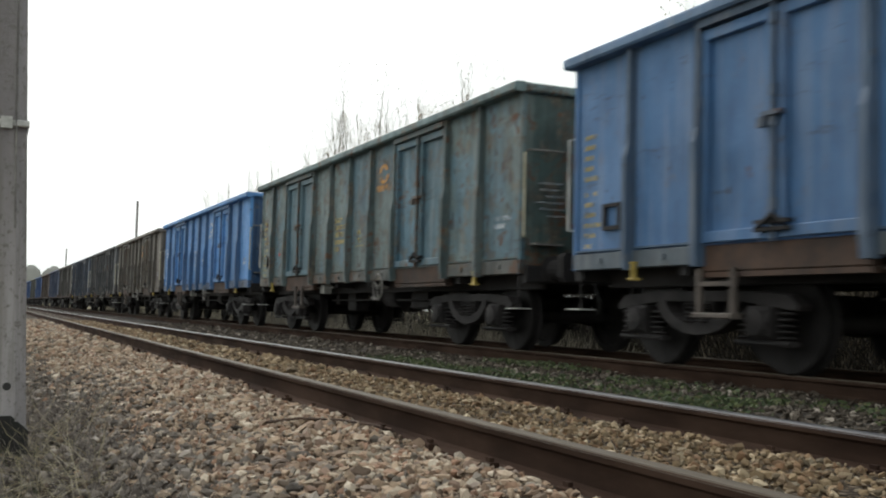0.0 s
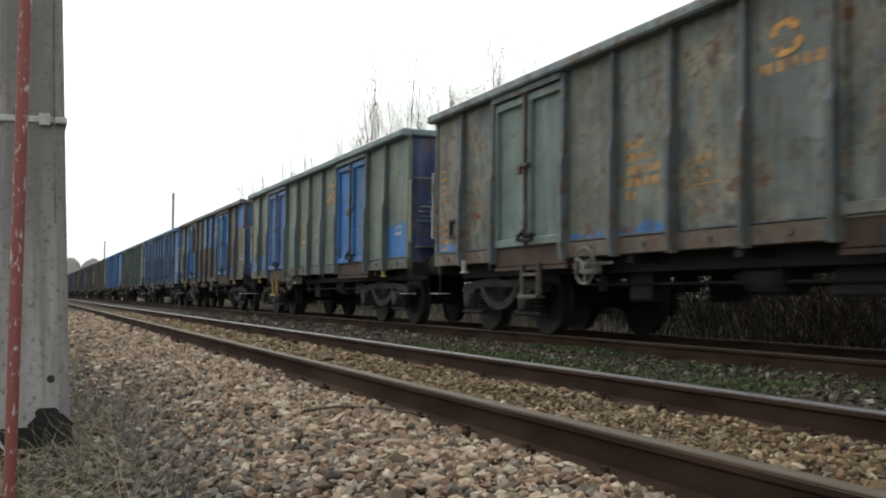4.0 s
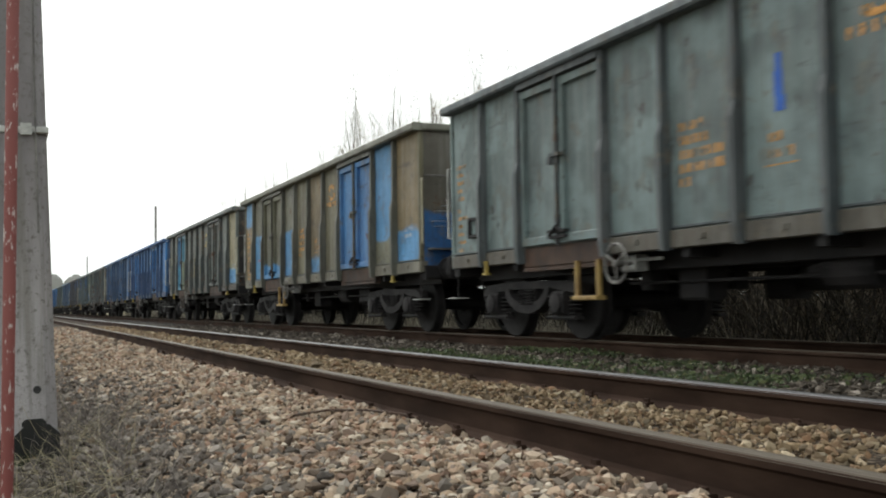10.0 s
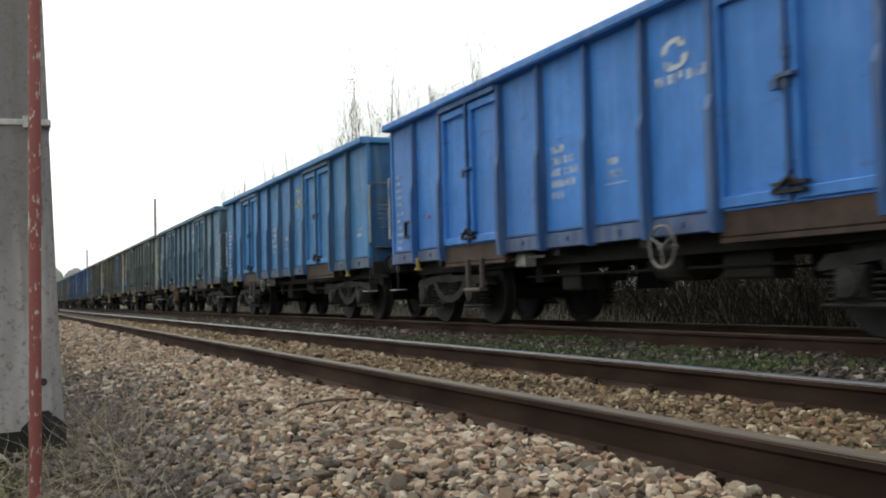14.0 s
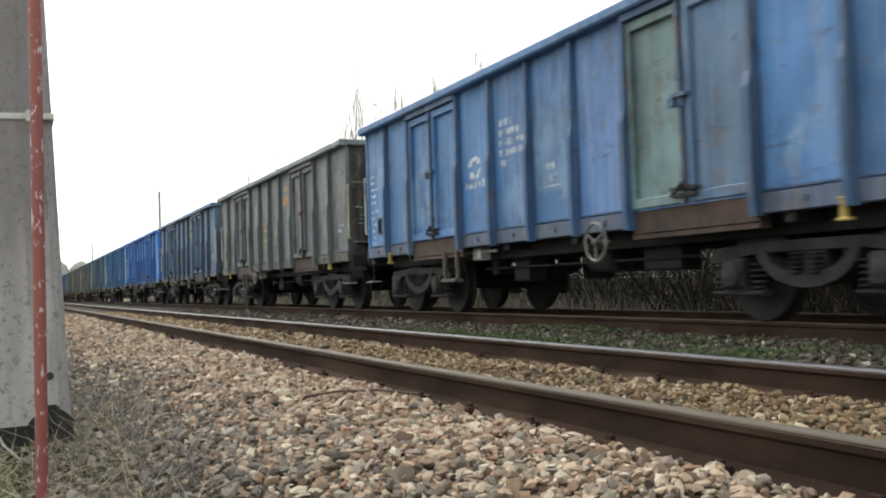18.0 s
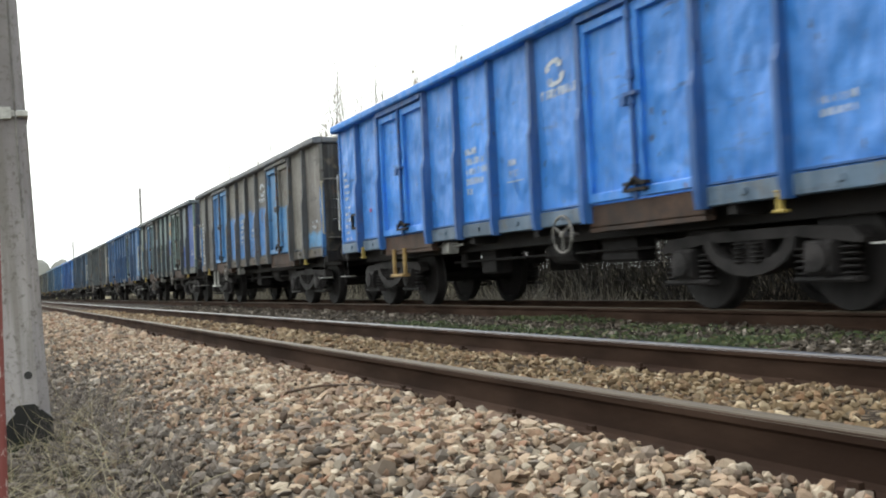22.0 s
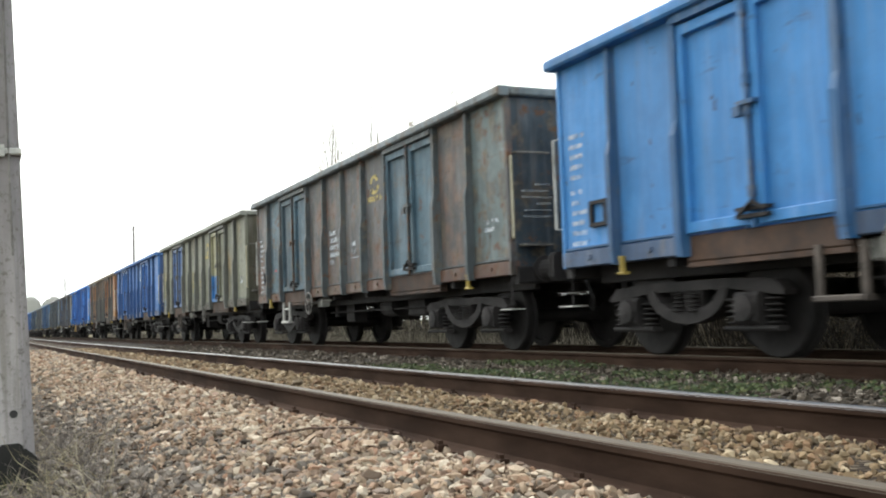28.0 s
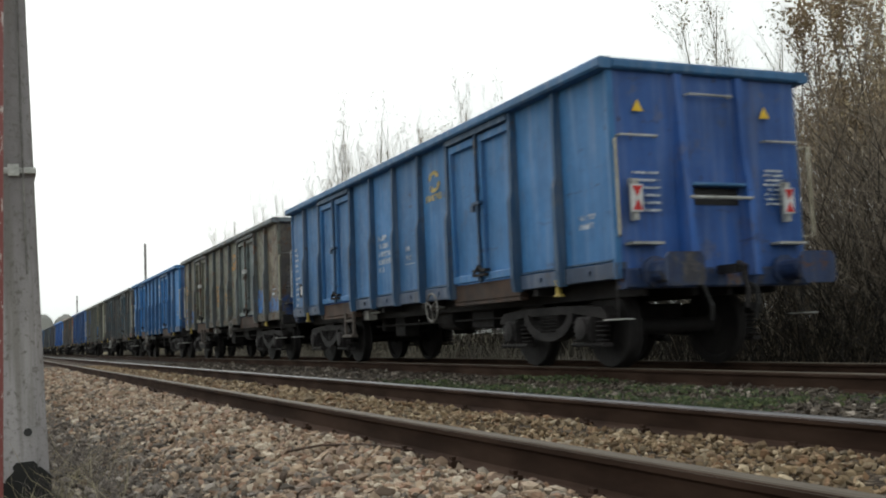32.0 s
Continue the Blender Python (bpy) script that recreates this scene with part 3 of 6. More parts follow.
        for i in (2, 8):
            part("door_lintel", Solid().box(-SKIN - 0.1, -SKIN + 0.06, CUTS[i] - 2 * LEAF + 0.03, CUTS[i] - 0.03, Z_RIM - 0.075, Z_RIM - 0.004), None, wagon)
    x0, x1 = sorted((side * (SKIN - 0.02), side * (SIDE + 0.04)))
    s = Solid().box(x0, x1, -HALF - 0.05, HALF + 0.05, Z_RIM, Z_TOP, 0.022)
    part("top_rail", s, None, wagon)
    # the sill in five lengths, rusty under the doors
    for a, b, under in ((0, 2, 0), (2, 4, 1), (4, 8, 0), (8, 10, 1), (10, 12, 0)):
        y1, y0 = CUTS[a] - (0.004 if under else 0), CUTS[b] + (0.004 if under else 0)
        d = 0.012 if under else 0.03
        x0, x1 = sorted((side * (SKIN - 0.1), side * (SKIN + d)))
        s = Solid()
        if under:
            s.box(x0, x1, y0, y1, 0.9, Z_FLOOR - 0.012, 0.012)
            s.box(x0, x1 + (0.05 if side > 0 else 0), y0, y1, 0.85, 0.896)
            part("door_sill", s, M_SILL, wagon, "rusty steel sill below the doors")
        else:
            s.box(x0, x1, y0, y1, Z_SILL, Z_FLOOR - 0.002, 0.01)
            for yy in np.arange(y0 + 0.55, y1, 1.104):
                s.box(*sorted((side * SKIN, side * (SKIN + 0.05))), yy - 0.035, yy + 0.035, 1.04, 1.09)
            part("sill", s, None, wagon)


def build_end(wagon, e):
    y = e * (HALF - 0.02)
    s = Solid()
    v, f = [], []
    for i in range(7):
        for j in range(9):
            xx, zz = -SKIN + 0.03 + (2 * SKIN - 0.06) * j / 8, 1.08 + (Z_RIM - 1.08) * i / 6
            v.append((xx, y + e * (dent(xx, zz, 5) if 0 < j < 8 and 0 < i < 6 else 0), zz))
    for i in range(6):
        for j in range(8):
            f.append((i * 9 + j, i * 9 + j + 1, i * 9 + j + 10, i * 9 + j + 9))
    s.add(v, f).box(-SKIN + 0.03, SKIN - 0.03, *sorted((y - e * 0.03, y - e * 0.012)), 1.08, Z_RIM)
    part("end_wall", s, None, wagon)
    for x in (-0.42, 0.42):
        s = Solid()
        v = []
        for z, d in ((0.98, 0.2), (1.75, 0.17), (2.2, 0.11), (Z_RIM - 0.005, 0.06)):
            v += [(x - 0.06, y, z), (x - 0.045, y + e * d, z), (x + 0.045, y + e * d, z), (x + 0.06, y, z)]
        f = [(4 * i + j, 4 * i + j + 1, 4 * i + j + 5, 4 * i + j + 4) for i in range(3) for j in range(3)] + [(0, 1, 2, 3), (12, 13, 14, 15)]
        part("end_post", s.add(v, f), None, wagon)
    part("end_rail", Solid().box(-SKIN + 0.025, SKIN - 0.025, *sorted((e * (HALF - 0.1), e * (HALF + 0.06))), Z_RIM + 0.004, Z_TOP - 0.004, 0.02), None, wagon)
    part("headstock", Solid().box(-1.24, 1.24, *sorted((e * (HALF - 0.12), e * (HALF + 0.06))), 0.86, 1.075, 0.02), M_UNDER, wagon)
    for x in (-0.875, 0.875):
        b = part("buffer", Solid().disc((x, e * (HALF + 0.06), 1.03), 1, [(0, 0.17), (e * 0.04, 0.17), (e * 0.05, 0.12), (e * 0.3, 0.12), (e * 0.31, 0.08), (e * 0.5, 0.08)], 14), M_UNDER, wagon)
        part("buffer_head", Solid().disc((x, e * (HALF + 0.06), 1.03), 1, [(e * 0.48, 0.08), (e * 0.5, 0.1)], 12).prism([(x - 0.2, 0.86), (x + 0.2, 0.86), (x + 0.235, 0.92), (x + 0.235, 1.15), (x + 0.19, 1.2), (x - 0.19, 1.2), (x - 0.235, 1.15), (x - 0.235, 0.92)], 1, 0, 2, *sorted((e * (HALF + 0.56), e * (HALF + 0.605)))), M_UNDER, b, smooth=False)
    s = Solid().box(-0.06, 0.06, *sorted((e * (HALF + 0.06), e * (HALF + 0.36))), 1.0, 1.09)
    s.tube([(0, e * (HALF + 0.34), 1.1), (0, e * (HALF + 0.46), 1.05), (0, e * (HALF + 0.44), 0.95)], 0.035)
    s.tube([(0.05, e * (HALF + 0.36), 1.0), (0.06, e * (HALF + 0.42), 0.8), (0.03, e * (HALF + 0.4), 0.62)], 0.03)
    part("draw_hook", s, M_UNDER, wagon)
    for x in (-0.35, 0.35):
        part("brake_hose", Solid().tube([(x, e * (HALF + 0.06), 0.9), (x, e * (HALF + 0.2), 0.85), (x * 0.9, e * (HALF + 0.27), 0.65), (x * 0.85, e * (HALF + 0.22), 0.5)], 0.024), M_BLACK, wagon)
    for x in (-1, 1):
        part("grab_bar", Solid().tube([(x * 0.98 - 0.24, y, 2.4), (x * 0.98 - 0.24, y + e * 0.07, 2.4), (x * 0.98 + 0.24, y + e * 0.07, 2.4), (x * 0.98 + 0.24, y, 2.4)], 0.013), M_PALE, wagon, "pale steel grab bar")
        part("end_step", Solid().box(x * 0.98 - 0.2, x * 0.98 + 0.2, *sorted((y, y + e * 0.16)), 1.31, 1.335), M_PALE, wagon, "pale worn steel step")
    part("grab_bar", Solid().tube([(-0.3, y, 2.85), (-0.3, y + e * 0.08, 2.85), (0.3, y + e * 0.08, 2.85), (0.3, y, 2.85)], 0.013), M_PALE, wagon, "pale steel grab bar")
    s = Solid().tube([(-0.42, y + e * 0.17, 1.78), (0.42, y + e * 0.17, 1.78)], 0.018)
    part("crossbar", s, M_PALE, wagon, "pale steel bar across the end")
    part("end_shelf", Solid().box(-0.36, 0.36, *sorted((y, y + e * 0.15)), 1.9, 1.935, 0.01), None, wagon)
    # flat black plate: the shadow between shelf and crossbar put in as a shape
    part("end_recess", Solid().box(-0.35, 0.35, *sorted((y, y + e * 0.012)), 1.72, 1.895), M_BLACK, wagon, "black plate for the shadow under the end shelf")
    # corner step on its rod
    for x in (-1, 1):
        s = Solid().box(x * 1.26 - 0.1, x * 1.26 + 0.1, e * (HALF - 0.1) - 0.14, e * (HALF - 0.1) + 0.14, 0.537, 0.552)
        step = part("corner_step", s, M_PALE, wagon, "pale steel corner step on a rod")
        part("step_rod", Solid().tube([(x * 1.26, e * (HALF - 0.1), 0.97), (x * 1.26, e * (HALF - 0.1), 0.55)], 0.01), M_BOGIE, step)


def build_bogie(wagon, y):
    """A cast two-axle bogie; wheelsets turn about their own origins."""
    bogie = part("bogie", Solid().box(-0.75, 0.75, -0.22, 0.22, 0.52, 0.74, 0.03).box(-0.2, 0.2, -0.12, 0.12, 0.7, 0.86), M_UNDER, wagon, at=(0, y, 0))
    for side in (-1, 1):
        x0, x1 = sorted((side * 0.94, side * 1.09))
        s = Solid()
        s.prism([(-1.32, 0.6), (-1.2, 0.7), (-0.62, 0.735), (0.62, 0.735), (1.2, 0.7), (1.32, 0.6), (1.3, 0.56), (0.6, 0.64), (-0.6, 0.64), (-1.3, 0.56)], 0, 1, 2, x0, x1)
        arc = [(0.62 * math.sin(a), 0.68 - 0.36 * math.cos(a)) for a in np.linspace(-1.5, 1.5, 11)]
        inner = [(0.5 * math.sin(a), 0.68 - 0.24 * math.cos(a)) for a in np.linspace(1.5, -1.5, 11)]
        s.prism(arc + inner, 0, 1, 2, x0 - 0.02, x1 + 0.02)
        s.box(x0 + 0.02, x1 - 0.02, -0.2, 0.2, 0.4, 0.66, 0.03)
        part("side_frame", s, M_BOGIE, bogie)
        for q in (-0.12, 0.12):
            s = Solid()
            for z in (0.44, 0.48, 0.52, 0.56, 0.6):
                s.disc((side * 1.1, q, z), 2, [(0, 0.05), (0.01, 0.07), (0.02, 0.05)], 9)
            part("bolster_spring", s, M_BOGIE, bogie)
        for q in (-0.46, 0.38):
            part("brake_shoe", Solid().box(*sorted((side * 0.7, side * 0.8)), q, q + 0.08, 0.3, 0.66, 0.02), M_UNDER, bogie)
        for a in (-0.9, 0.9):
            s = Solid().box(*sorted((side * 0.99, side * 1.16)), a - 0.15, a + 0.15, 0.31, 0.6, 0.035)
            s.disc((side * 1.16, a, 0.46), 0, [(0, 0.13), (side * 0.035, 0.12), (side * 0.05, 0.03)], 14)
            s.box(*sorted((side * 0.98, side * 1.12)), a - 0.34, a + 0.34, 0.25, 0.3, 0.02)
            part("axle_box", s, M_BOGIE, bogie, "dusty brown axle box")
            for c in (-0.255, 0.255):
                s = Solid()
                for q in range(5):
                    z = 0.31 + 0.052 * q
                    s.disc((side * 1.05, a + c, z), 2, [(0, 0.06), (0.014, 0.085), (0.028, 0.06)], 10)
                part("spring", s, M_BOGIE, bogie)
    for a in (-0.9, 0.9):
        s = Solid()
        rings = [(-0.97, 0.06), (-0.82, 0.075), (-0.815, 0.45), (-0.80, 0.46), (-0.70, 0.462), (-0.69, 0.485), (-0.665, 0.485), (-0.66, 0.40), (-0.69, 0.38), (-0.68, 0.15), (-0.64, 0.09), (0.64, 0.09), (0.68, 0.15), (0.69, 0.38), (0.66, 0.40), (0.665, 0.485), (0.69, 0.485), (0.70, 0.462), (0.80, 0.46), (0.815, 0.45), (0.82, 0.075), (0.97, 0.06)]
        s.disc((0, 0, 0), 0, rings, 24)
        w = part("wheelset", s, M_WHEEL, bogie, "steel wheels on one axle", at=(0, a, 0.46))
        w["axle"] = a
    return bogie


def build_under(wagon):
    part("floor", Solid().box(-SKIN + 0.04, SKIN - 0.04, -HALF + 0.06, HALF - 0.06, 1.08, 1.145), M_INSIDE, wagon)
    s = Solid().box(-0.28, -0.2, -HALF + 0.1, HALF - 0.1, 0.78, 1.075).box(0.2, 0.28, -HALF + 0.1, HALF - 0.1, 0.78, 1.075)
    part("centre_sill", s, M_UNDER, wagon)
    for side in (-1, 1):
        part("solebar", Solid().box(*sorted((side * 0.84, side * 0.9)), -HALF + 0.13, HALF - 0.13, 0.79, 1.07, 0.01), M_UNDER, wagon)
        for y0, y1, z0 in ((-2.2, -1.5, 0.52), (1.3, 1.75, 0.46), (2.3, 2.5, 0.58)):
            part("equipment_box", Solid().box(*sorted((side * 0.44, side * 0.7)), y0, y1, z0, 0.86, 0.03), M_UNDER, wagon, "sooty box under the floor, darkened for its shade")
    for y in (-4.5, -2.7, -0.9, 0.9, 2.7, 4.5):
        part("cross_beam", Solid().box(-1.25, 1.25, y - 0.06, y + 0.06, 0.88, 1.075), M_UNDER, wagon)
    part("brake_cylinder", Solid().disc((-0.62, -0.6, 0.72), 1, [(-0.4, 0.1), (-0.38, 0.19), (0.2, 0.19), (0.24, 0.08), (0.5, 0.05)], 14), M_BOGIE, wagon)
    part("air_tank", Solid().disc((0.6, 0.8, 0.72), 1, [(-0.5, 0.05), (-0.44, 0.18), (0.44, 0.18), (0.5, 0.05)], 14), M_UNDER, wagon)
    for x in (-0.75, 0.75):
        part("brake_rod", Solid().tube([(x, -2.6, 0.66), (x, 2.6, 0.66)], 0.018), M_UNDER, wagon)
    part("changeover_box", Solid().box(-1.16, -1.0, 1.9, 2.16, 0.78, 0.96, 0.02).tube([(-1.1, 1.5, 0.9), (-1.1, 2.6, 0.9)], 0.02), M_PALE, wagon, "pale brake changeover box")


def build_wagon():
    w = new("open_wagon")
    build_side(w, -1)
    build_side(w, 1)
    build_end(w, 1)
    build_end(w, -1)
    build_under(w)
    for y in (4.5, -4.5):
        build_bogie(w, y)
    return w


def build_far_wagon():
    """The same wagon for the far end of the train, in fewer pieces."""
    w = new("open_wagon")
    for side in (-1, 1):
        for i in range(12):
            if side < 0:
                p = part("door" if i in DOORS else "panel", plate(CUTS[i + 1] + 0.03, CUTS[i] - 0.03, Z_FLOOR, Z_RIM, SKIN, 1, 1, side=side), None, w)
                p["bay"] = i
        if side > 0:
            part("side_wall", plate(-HALF, HALF, Z_FLOOR, Z_RIM, SKIN, 2, 1, side=1), None, w)
        else:
            for i in POSTS:
                part("post", post_solid(CUTS[i]), None, w)
        x0, x1 = sorted((side * (SKIN - 0.02), side * (SIDE + 0.035)))
        part("top_rail", Solid().box(x0, x1, -HALF - 0.05, HALF + 0.05, Z_RIM, Z_TOP, 0.02), None, w)
        x0, x1 = sorted((side * (SKIN - 0.1), side * (SKIN + 0.03)))
        part("sill", Solid().box(x0, x1, -HALF, HALF, 0.9, Z_FLOOR - 0.002), M_SILL, w)
    for e in (1, -1):
        part("end_wall", Solid().box(-SKIN + 0.03, SKIN - 0.03, *sorted((e * (HALF - 0.02), e * (HALF - 0.05))), 0.98, Z_TOP - 0.01), None, w)
        for x in (-0.875, 0.875):
            part("buffer", Solid().disc((x, e * HALF, 1.03), 1, [(0, 0.15), (e * 0.5, 0.1), (e * 0.51, 0.23), (e * 0.56, 0.2)], 8), M_UNDER, w)
        b = part("bogie", Solid().box(-1.1, -0.94, e * 4.5 - 1.25, e * 4.5 + 1.25, 0.4, 0.72, 0.05).box(0.94, 1.1, e * 4.5 - 1.25, e * 4.5 + 1.25, 0.4, 0.72, 0.05).box(-0.96, 0.96, e * 4.5 - 0.2, e * 4.5 + 0.2, 0.5, 0.7), M_BOGIE, w)
        for a in (-0.9, 0.9):
            part("wheelset", Solid().disc((0, e * 4.5 + a, 0.46), 0, [(-0.82, 0.05), (-0.81, 0.46), (-0.67, 0.48), (-0.66, 0.08), (0.66, 0.08), (0.67, 0.48), (0.81, 0.46), (0.82, 0.05)], 14), M_WHEEL, b)
    part("floor", Solid().box(-SKIN + 0.04, SKIN - 0.04, -HALF + 0.06, HALF - 0.06, 0.85, 1.145), M_UNDER, w)
    return w


# ---- the train: coats of paint, wagon by wagon ----
BLUE, BRIGHT, FADED, DEEP = (0.033, 0.14, 0.34), (0.024, 0.132, 0.37), (0.05, 0.125, 0.26), (0.03, 0.11, 0.27)
SKYB, TEAL, GREY, GREEN = (0.075, 0.22, 0.41), (0.07, 0.13, 0.165), (0.1, 0.108, 0.108), (0.125, 0.155, 0.13)
OLIVE, OCHRE, BROWN, ORANGE = (0.125, 0.12, 0.08), (0.175, 0.13, 0.065), (0.088, 0.078, 0.07), (0.35, 0.165, 0.055)
COATS = {}


def lit(c):
    return tuple(min(0.8, 1.46 * v) for v in c)


def coat(*key, **more):
    key = tuple(lit(k) if isinstance(k, tuple) else k for k in key)
    k = (key, tuple(sorted(more.items())))
    if k not in COATS:
        COATS[k] = paint("wagon_paint", *key, **more)
    return COATS[k]


def livery(a, name, words, bays=None, end=None, posts=None, rail=None, letters="white", logo="white", sill=None, rust=0.25, chips=0.3, fade=0.3, b=None, split=None, blotch=0.5, soft=0.05, wheel=-1.45, stirrup=M_STEP, step=3.1, logo_bay=7, dents=0.0, patch=0.35, logo_z=2.62, text_z=2.02):
    # posts: 0.48 of their coat, the shade on them put into the colour
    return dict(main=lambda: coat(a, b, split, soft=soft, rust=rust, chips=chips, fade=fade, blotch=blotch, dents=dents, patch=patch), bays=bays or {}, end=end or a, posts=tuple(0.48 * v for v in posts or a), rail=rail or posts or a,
                sill=tuple(0.7 * v for v in sill or [0.45 * v + 0.5 * q for v, q in zip(a, (0.1, 0.075, 0.06))]), letters=letters, logo=logo, rust=rust, name=name, words=words, wheel=wheel, stirrup=stirrup, step=step, logo_bay=logo_bay, logo_z=logo_z, text_z=text_z)


def lower(top, below, z, soft=0.04, rust=0.35, slant=0.0, chips=0.3):
    return lambda: coat(top, below, z, soft=soft, rust=rust, slant=slant, chips=chips)


def banded(c, strip, z0, z1, rust=0.35, chips=0.4):
    return lambda: coat(c, rust=rust, chips=chips, band=(lit(strip), z0, z1))


def plain(c, rust=0.3, chips=0.3):
    return lambda: coat(c, rust=rust, chips=chips)


